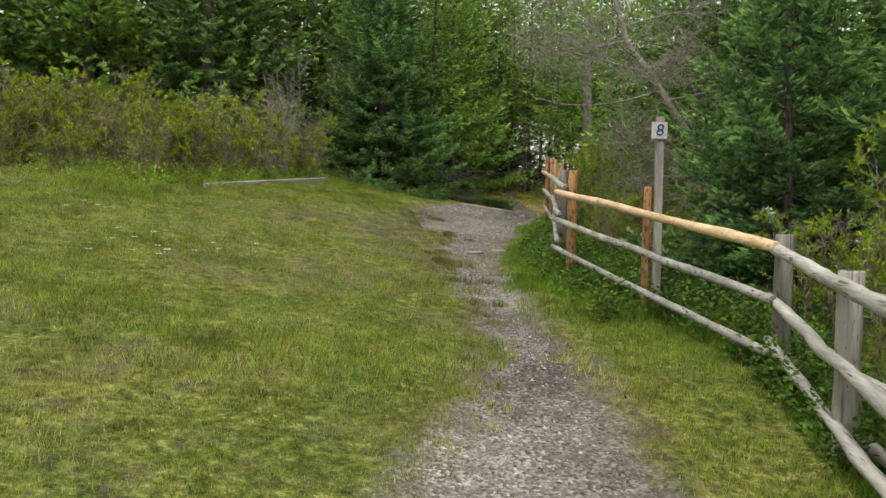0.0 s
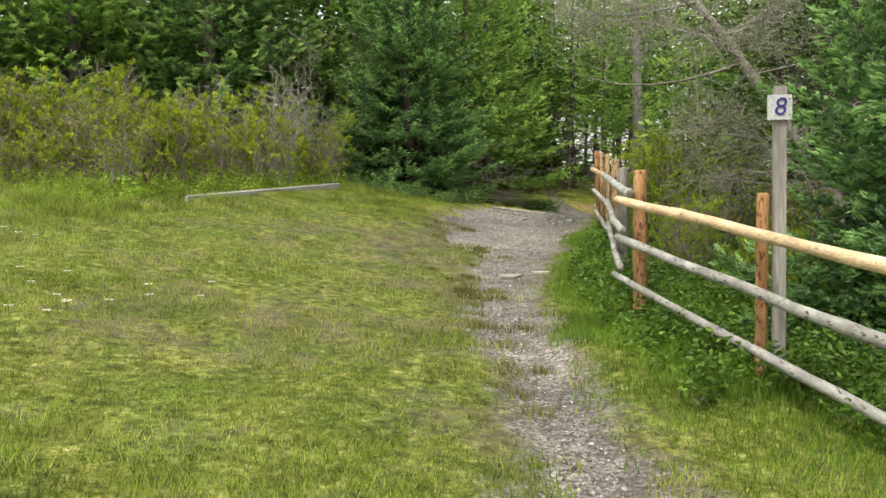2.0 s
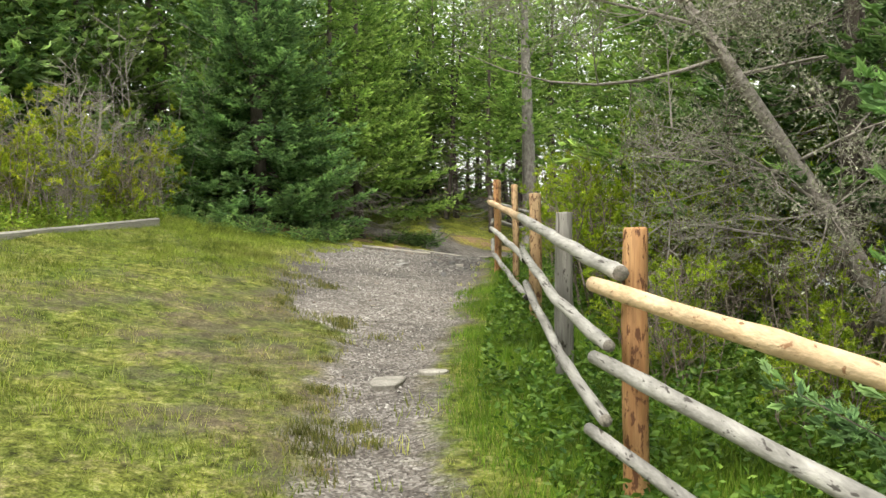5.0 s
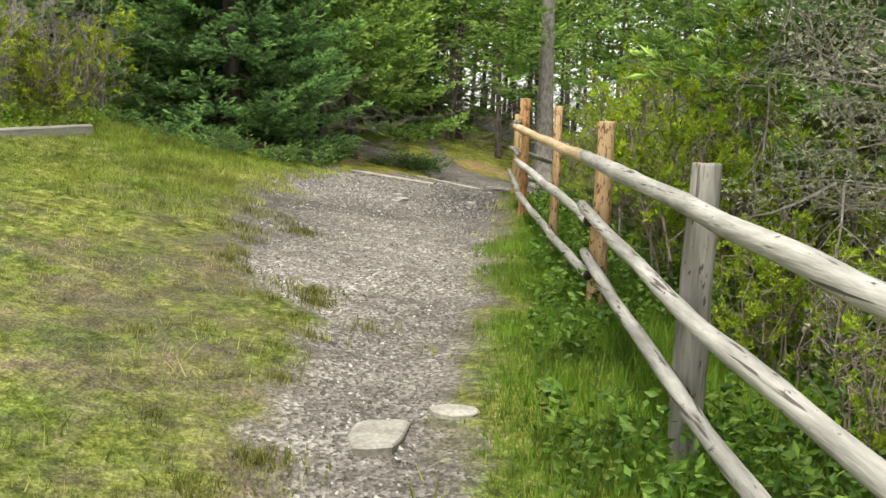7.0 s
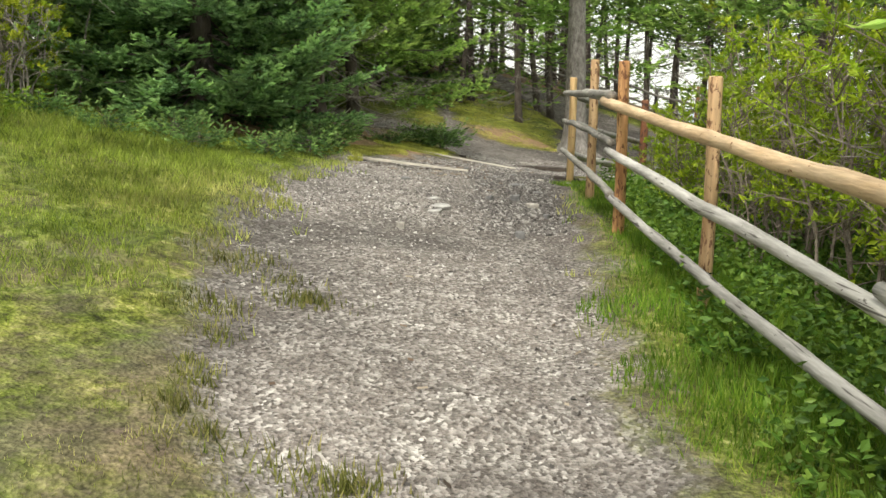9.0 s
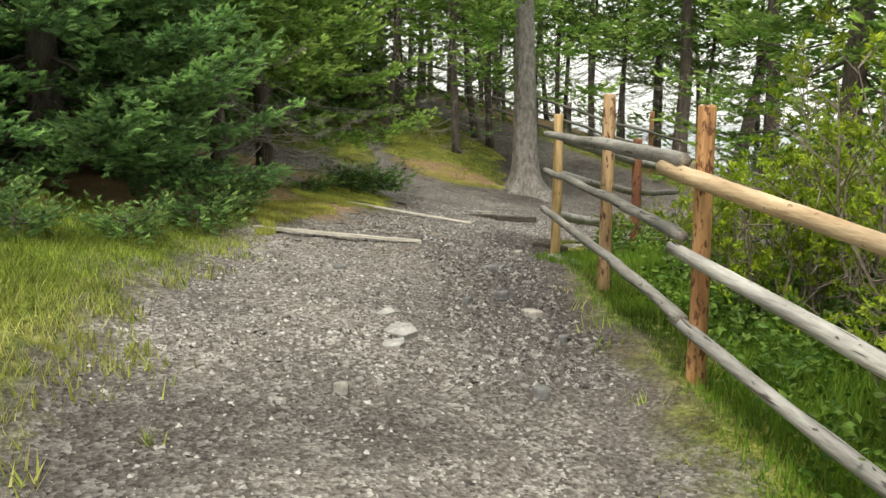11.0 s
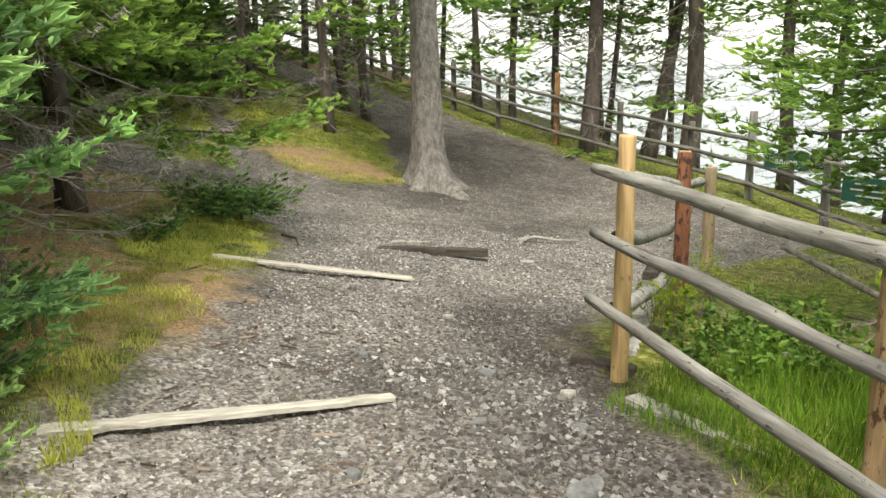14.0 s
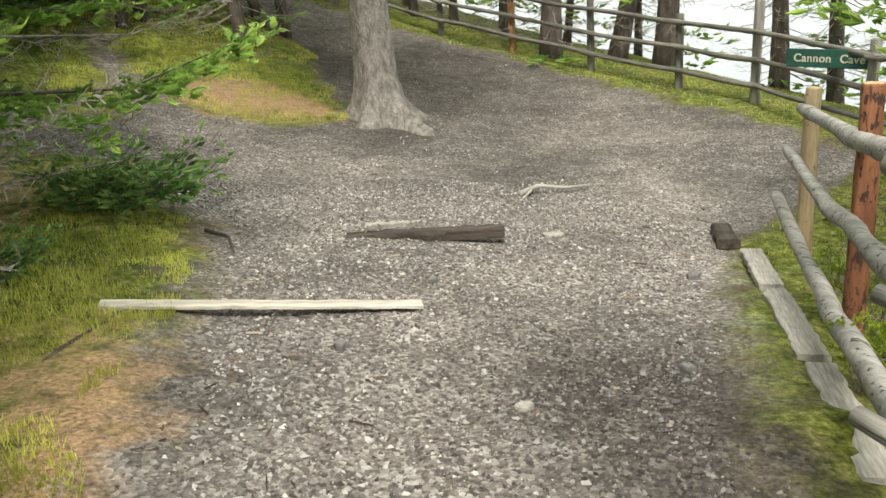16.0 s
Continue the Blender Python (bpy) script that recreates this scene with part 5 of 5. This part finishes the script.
def lay(name, a, b, width, thick, mat, label, category, seed, lift=-0.01, rag=0.012, taper=0.0, kind="", tilt=0.0, rise=0.0):
    """A board lying on the ground from a to b."""
    za, zb = gz(*a) - 0.03 + lift, gz(*b) - 0.03 + lift + rise
    L = math.hypot(b[0] - a[0], b[1] - a[1])
    yaw = math.degrees(math.atan2(b[1] - a[1], b[0] - a[0]))
    pitch = -math.degrees(math.atan2(zb - za, L))
    ob = new(name, slab_mesh(name, L, width, thick, mat, seed, rag, taper=taper))
    ob.matrix_basis = pose((a[0] + b[0]) / 2, (a[1] + b[1]) / 2, (za + zb) / 2, 0, 0, yaw) @ pose(0, 0, 0, tilt, pitch, 0)
    return tagged(ob, label, category, kind=kind)


lay("edging_timber", (-3.78, 17.34), (-2.80, 21.58), 0.06, 0.13, M_BOARD, "long weathered grey timber edging the lawn", "timber", 1, -0.02, 0.004, rise=0.07)
lay("plank", (-0.47, 24.52), (0.90, 24.86), 0.08, 0.025, M_BLEACHED, "narrow bleached plank lying on the gravel", "plank", 2, 0.012, 0.006, 0.35)
lay("plank", (0.23, 27.79), (1.69, 27.50), 0.085, 0.016, M_BLEACHED, "bleached plank half on grass, half on gravel", "plank", 3, 0.03, 0.003, rise=-0.025)
lay("edging_board", (4.04, 27.84), (3.53, 27.12), 0.13, 0.04, M_BOARD, "worn grey edging board below the fence", "board", 5, 0.03, 0.004)
lay("edging_board", (3.50, 27.07), (2.90, 26.23), 0.13, 0.04, M_BOARD, "worn split edging board below the fence", "board", 6, 0.025, 0.005)
lay("edging_board", (2.88, 26.18), (2.32, 25.40), 0.12, 0.04, M_BOARD, "worn split edging board below the fence", "board", 7, 0.02, 0.006)
lay("edging_board", (2.04, 24.8), (2.22, 24.1), 0.09, 0.05, M_BOARD, "weathered board lying under the lowest rail", "board", 8, -0.015, 0.006)
lay("edging_board", (2.0, 25.36), (2.22, 25.12), 0.08, 0.04, M_ROT, "short split board end at the foot of the post", "board", 10, 0.02, 0.010)
lay("edging_board", (4.32, 28.45), (4.02, 28.02), 0.12, 0.07, M_ROT, "short rotten edging board below the fence", "board", 9, 0.02, 0.008)


def rotten_log():
    a, b = (1.76, 28.98), (2.70, 28.56)
    t = root("rotten_log", 2.2, 28.78, gz(2.2, 28.78), "dark rotten split log half sunk in the gravel", "log", turn=-24)
    w = world_of(t)
    part("core", slab_mesh("core", 1.02, 0.14, 0.07, M_ROT, 12, 0.012, taper=0.35), t, w @ pose(0, 0, -0.03))
    part("splinter", slab_mesh("splinter", 0.40, 0.07, 0.03, M_BOARD, 13, 0.014, taper=0.6), t, w @ pose(-0.2, 0.07, 0.055, 6, 0, 3), "grey split sliver of wood")


rotten_log()


def stick(name, pts, r, mat, label, category="stick"):
    h = Heap()
    pts = np.array([(x, y, gz(x, y) + dz - 0.02) for x, y, dz in pts])
    s = np.linspace(0, 1, len(pts))
    h.add(*tube(pts, r * (1.1 - 0.6 * s), 7, 0.1))
    return tagged(new(name, h.mesh(name, [mat], True)), label, category)


stick("fallen_branch", [(3.54, 30.0, 0.0), (3.8, 30.16, 0.02), (4.05, 30.1, 0.01), (4.36, 30.18, 0.0)], 0.022, M_BOARD, "bleached crooked branch on the gravel")
stick("fallen_branch", [(3.72, 30.16, 0.03), (3.66, 30.02, 0.02), (3.5, 29.86, 0.0)], 0.014, M_BOARD, "short bleached fork of a branch on the gravel")
stick("fallen_branch", [(0.35, 27.75, 0.0), (0.1, 27.3, 0.02), (-0.1, 26.95, 0.0)], 0.016, M_ROT, "dark stick lying in the grass")
stick("fallen_branch", [(4.75, 27.2, 0.5), (5.0, 26.3, 0.24), (5.3, 25.5, 0.1), (5.7, 25.0, 0.03)], 0.03, M_TWIG, "broken grey branch sloping down beside the side path")
stick("fallen_branch", [(4.9, 26.0, 0.06), (5.5, 26.0, 0.12), (6.1, 26.3, 0.06), (6.6, 26.2, 0.02)], 0.035, M_BARK, "dark dead branch lying across the side path")
stick("fallen_branch", [(0.9, 29.2, 0.0), (1.0, 28.95, 0.02), (0.98, 28.7, 0.0)], 0.013, M_ROT, "small dark twig on the gravel")


def stone(x, y, sx, sy, sz, seed, mat, label, group="", lift=0.0, turn=0.0):
    """A flat-topped, broken-edged stone bedded in the ground."""
    lr = np.random.default_rng(seed)
    n = 9
    a = np.sort(np.arange(n) * 2 * np.pi / n + lr.uniform(-0.25, 0.25, n))
    r = lr.uniform(0.75, 1.1, n)
    rings = []
    for f, z in ((0.92, -0.03), (1.0, sz * 0.55), (0.94, sz * 0.9), (0.80, sz)):
        rings.append(np.stack([np.cos(a) * r * f * sx / 2, np.sin(a) * r * f * sy / 2, np.full(n, z) + lr.normal(0, sz * 0.05, n)], -1))
    v = np.vstack(rings + [np.array([[0, 0, sz * 1.02]])])
    k = np.arange(n)
    quads = np.vstack([np.stack([q * n + k, q * n + (k + 1) % n, (q + 1) * n + (k + 1) % n, (q + 1) * n + k], -1) for q in range(3)])
    tris = np.stack([3 * n + k, 3 * n + (k + 1) % n, np.full(n, 4 * n)], -1)
    ob = new("stone", np_mesh("stone", v, tris, quads, [mat]))
    ob.matrix_basis = pose(x, y, gz(x, y) - 0.03 + lift, 0, 0, turn)
    return tagged(ob, label, "stone", group)


M_FLAT = plain("flat_slate", (0.26, 0.25, 0.235), (0.48, 0.465, 0.44), 7, None, 0.85, 50, 0.4)
stone(0.91, 15.55, 0.28, 0.46, 0.028, 1, M_STONE, "flat pale stone bedded in the path", lift=-0.012, turn=-12)
stone(1.22, 15.86, 0.24, 0.17, 0.022, 2, M_STONE, "small flat pale stone bedded in the path")
stone(0.51, 22.48, 0.15, 0.30, 0.014, 3, M_FLAT, "pale slate slab flush with the gravel", lift=0.012, turn=12)
stone(0.59, 22.14, 0.19, 0.30, 0.014, 4, M_FLAT, "pale slate slab flush with the gravel", lift=0.012, turn=5)
stone(0.56, 21.9, 0.12, 0.2, 0.014, 6, M_FLAT, "pale slate slab flush with the gravel", lift=0.012, turn=-20)
loose = "broken piece of grey slate on the path"
for k, (x, y, s) in enumerate([(1.03, 23.74, 0.16), (1.44, 24.02, 0.2), (0.24, 23.5, 0.22), (0.14, 22.95, 0.12), (1.31, 23.13, 0.14), (1.37, 23.98, 0.22), (1.55, 23.5, 0.16), (1.42, 22.7, 0.18), (1.2, 24.6, 0.12),
                               (1.62, 24.5, 0.14), (1.45, 25.2, 0.16), (1.75, 24.9, 0.12), (1.05, 22.9, 0.1), (1.5, 22.2, 0.12), (0.9, 25.5, 0.1), (3.1, 28.7, 0.2), (3.4, 27.6, 0.16), (1.15, 27.1, 0.11), (2.4, 26.4, 0.1),
                               (1.6, 26.3, 0.11), (1.9, 27.9, 0.1), (0.6, 24.2, 0.1), (1.2, 21.4, 0.13), (0.3, 21.3, 0.1)]):
    stone(x, y, s * 0.75, s * 0.5, 0.022, 20 + k, (M_SLATE, M_SLATE, M_SLATE, M_STONE)[k % 4], loose, "pieces of slate", turn=47 * k)

# ---------------------------------------------------------------- numbered marker by the fence
M_PLATE = plain("sign_plate", (0.46, 0.46, 0.47), (0.60, 0.60, 0.61), 5, None, 0.6, 90, 0.1)
M_BLUE = plain("blue_paint", (0.02, 0.02, 0.16), (0.035, 0.035, 0.25), 20, None, 0.5, 90, 0.1)
M_GREENBOARD = plain("green_board", (0.012, 0.075, 0.055), (0.03, 0.13, 0.095), 6, (0.3, 1, 1), 0.7, 60, 0.3)
M_CREAM = plain("cream_paint", (0.55, 0.55, 0.42), (0.72, 0.72, 0.58), 20, None, 0.6, 90, 0.1)


def letters(text, size, depth, mat, spacing=1.0, shear=0.0, fat=0.018):
    cu = bpy.data.curves.new("letters", "FONT")
    cu.body, cu.size, cu.extrude, cu.offset = text, size, depth, size * fat
    cu.align_x, cu.align_y, cu.space_character, cu.shear = "CENTER", "CENTER", spacing, shear
    ob = bpy.data.objects.new("letters_curve", cu)
    scene.collection.objects.link(ob)
    me = bpy.data.meshes.new_from_object(ob.evaluated_get(bpy.context.evaluated_depsgraph_get()))
    bpy.data.objects.remove(ob)
    me.materials.clear()
    me.materials.append(mat)
    return me


def box_mesh(name, sx, sy, sz, mat, bevel=0.004):
    bm = bmesh.new()
    bmesh.ops.create_cube(bm, size=1.0)
    bmesh.ops.scale(bm, vec=(sx, sy, sz), verts=bm.verts)
    bmesh.ops.bevel(bm, geom=bm.edges, offset=bevel, segments=2, affect="EDGES")
    me = bpy.data.meshes.new(name)
    bm.to_mesh(me)
    bm.free()
    me.materials.append(mat)
    return me


def marker():
    x, y = 2.875, 11.56
    z = gz(x, y)
    t = root("trail_marker", x, y, z, "grey wooden post with a numbered plate beside the fence", "sign")
    part("post", box_mesh("post", 0.072, 0.055, 1.67 - z + 0.25, M_POSTGREY, 0.006), t, pose(x, y, (1.67 + z - 0.25) / 2, 0, 0, 4))
    plate = part("plate", box_mesh("plate", 0.142, 0.012, 0.15, M_PLATE, 0.003), t, pose(x - 0.01, y - 0.045, 1.54, 0, 0, 4))
    part("numeral", letters("8", 0.15, 0.003, M_BLUE, 1.0, 0.12, -0.006), plate, pose(x - 0.01, y - 0.055, 1.54, 90, 0, 4), "blue painted numeral")
    for dz in (-0.045, 0.05):
        part("screw", box_mesh("screw", 0.008, 0.006, 0.008, M_END_GREY, 0.002), plate, pose(x + 0.045, y - 0.052, 1.54 + dz, 0, 0, 4))


M_POSTGREY = plain("grey_post", (0.22, 0.20, 0.18), (0.42, 0.39, 0.36), 10, (1, 1, 0.1), 0.9, 60, 0.5)
marker()


# ---------------------------------------------------------------- corner fence by the edging boards
def side_fence():
    fence = root("rail_fence", 3.3, 26.6, gz(3.3, 26.6), "short three-rail log fence turning off by the edging boards", "fence")
    posts = [(3.267, 26.38, 1.735, 0.046, M_RED, "reddish post with patches of bark"), (4.475, 27.84, 1.416, 0.05, M_PALE, "pale peeled post")]
    for k, (x, y, top, r, mat, label) in enumerate(posts):
        b = gz(x, y) - 0.25
        part("post", log_mesh("post", top - b, r * 1.08, r, mat, M_END, 0.006, seed=40 + k), fence, pose(x, y, b, 0, 0, 70 * k), label)
    rails = [((2.17, 25.16, 1.76), (3.17, 26.33, 1.53), (4.42, 27.88, 1.29), 0.042, 0.034), ((2.13, 25.18, 1.46), (3.12, 26.36, 1.21), (4.28, 27.84, 1.06), 0.040, 0.032),
             ((2.13, 25.18, 1.09), (3.10, 26.38, 0.84), (4.25, 27.88, 0.78), 0.044, 0.036)]
    for k, (pa, pm, pb, ra, rb) in enumerate(rails):
        part("rail", rail_mesh((pa, pm, pb), ra, rb, M_RAIL, M_END_DARK, 50 + k), fence, Matrix.Identity(4), "weathered grey rail")


side_fence()


M_FARLOG = log_wood("mossy_dark_log", (0.10, 0.098, 0.08), (0.25, 0.235, 0.20), (0.04, 0.035, 0.03), 0.4, 0.9, 0.6)


def far_fence():
    fence = root("rail_fence", 8.1, 33.8, gz(8.1, 33.8), "weathered log fence along the top of the bluff", "fence")
    posts = [(7.3, 26.6, 1.05, 0.05), (7.75, 28.6, 1.10, 0.05), (7.97, 30.42, 1.10, 0.055), (8.42, 32.6, 1.35, 0.06), (8.13, 33.80, 1.02, 0.055), (7.56, 35.18, 1.12, 0.055), (7.02, 36.70, 1.38, 0.055), (6.27, 37.92, 1.05, 0.05),
             (5.70, 39.13, 1.05, 0.055), (5.02, 39.98, 1.05, 0.05), (4.3, 40.9, 1.05, 0.05), (3.4, 41.9, 1.05, 0.05), (2.3, 42.9, 1.05, 0.05), (1.0, 43.7, 1.05, 0.05)]
    tops = []
    for k, (x, y, h, r) in enumerate(posts):
        z = gz(x, y)
        mat = M_ORANGE if k == 6 else M_GREY if k in (2, 3) else M_FARLOG
        part("post", log_mesh("post", h + 0.25, r * 1.05, r, mat, M_END_GREY, 0.01, sides=10, seed=60 + k), fence, pose(x, y, z - 0.25, 0, 0, 30 * k))
        tops.append(Vector((x - 0.07, y - 0.05, z)))
    for k in range(len(posts) - 1):
        for q, h in enumerate((0.92, 0.58, 0.26)):
            a, b = tops[k] + Vector((0, 0, h)), tops[k + 1] + Vector((0, 0, h))
            d = (b - a).normalized()
            a, b = a - d * 0.12, b + d * 0.12
            part("rail", log_mesh("rail", (b - a).length, 0.036, 0.03, M_FARLOG, M_END_GREY, 0.02, sides=8, seed=90 + 3 * k + q), fence, along(a, b, k + q))


far_fence()


def name_board(x, y, z, turn, width, height, text, label):
    t = root("name_board", x, y, z, label, "sign", turn=turn)
    w = world_of(t)
    part("board", box_mesh("board", width, 0.03, height, M_GREENBOARD, 0.006), t, w)
    if text:
        for word, dx in zip(text.split(), (-0.19, 0.27)):
            part("word", letters(word, height * 0.62, 0.003, M_CREAM, 1.08), t, w @ pose(dx * width, -0.019, 0, 90, 0, 0), "cream painted word")
    else:
        for k, (dz, ww) in enumerate(((0.07, 0.55), (0.0, 0.7), (-0.07, 0.5))):
            part("text_line", box_mesh("text_line", width * ww, 0.006, 0.02, M_CREAM, 0.002), t, w @ pose(0, -0.017, dz))


name_board(7.90, 30.95, 0.98, -70, 0.95, 0.20, "Cannon Cave", "dark green wooden board with cream hand lettering on the fence")
name_board(7.66, 29.35, 0.82, -76, 0.75, 0.30, "", "dark green wooden board with faded unreadable lines on the fence")


# ---------------------------------------------------------------- seedlings and flowers
seed_label = "small spruce seedling with fresh green tips"
sd = spruce(0.55, 29.55, seed_label, M_NEEDLE, seed=101, height=0.42, radius=0.62, crown_from=0.02, spacing=0.075, per_whorl=8, trunk_r=0.012,
            spray=0.016, tuft=0.085, cover=0.45, fresh=0.85, group="spruce seedlings", name="spruce_seedling", bare_below=0.06)
for k, (x, y, s) in enumerate([(0.25, 29.7, 0.9), (-0.75, 25.75, 0.8), (-1.6, 22.9, 0.6), (-1.1, 23.4, 0.6), (-0.8, 24.2, 0.7), (-2.4, 22.8, 0.6), (-0.85, 24.9, 0.8), (-3.0, 22.7, 0.7), (-0.2, 28.2, 0.6), (-1.9, 23.2, 0.7)]):
    o = copy_thing(sd, pose(x, y, gz(x, y) - 0.02, 0, 0, 55 * k))
    o.scale = (s, s, s)
M_PETAL = plain("petal", (0.7, 0.7, 0.66), (0.85, 0.85, 0.82), 30, None, 0.6, 90, 0.1)
M_YELLOW = plain("flower_centre", (0.55, 0.36, 0.02), (0.75, 0.52, 0.04), 30, None, 0.6, 90, 0.1)


def daisy():
    t = root("daisy", -1.70, 11.35, gz(-1.7, 11.35), "white daisy in the lawn", "flower", "daisies in the lawn")
    w = world_of(t)
    h = Heap()
    h.add(*tube(np.array([(0, 0, -0.03), (0.005, 0, 0.05), (0.01, 0, 0.10)]), [0.0025, 0.002, 0.002], 4))
    part("stem", h.mesh("stem", [M_LUSH]), t, w)
    h = Heap()
    a = np.arange(12) * 2 * np.pi / 12
    d = np.stack([np.cos(a), np.sin(a), np.full(12, 0.15)], -1)
    leaf_quads(h, np.array([(0.01, 0, 0.10)]) + d * 0.005, unit(d), 0.028, np.random.default_rng(3), np.zeros(12), 0.4)
    part("corolla", h.mesh("corolla", [M_PETAL]), t, w)
    h = Heap()
    h.add(*tube(np.array([(0.01, 0, 0.099), (0.01, 0, 0.106)]), [0.008, 0.005], 8))
    part("centre", h.mesh("centre", [M_YELLOW]), t, w)
    return t


d0 = daisy()
lr = np.random.default_rng(17)
for k in range(26):
    c = [(-1.75, 11.4), (-2.0, 11.2), (-1.3, 7.6), (-3.4, 13.2), (-1.5, 12.2), (-4.0, 12.0)][k % 6]
    x, y = c[0] + lr.normal(0, 0.22), c[1] + lr.normal(0, 0.4)
    o = copy_thing(d0, pose(x, y, gz(x, y), 0, 0, 40 * k))
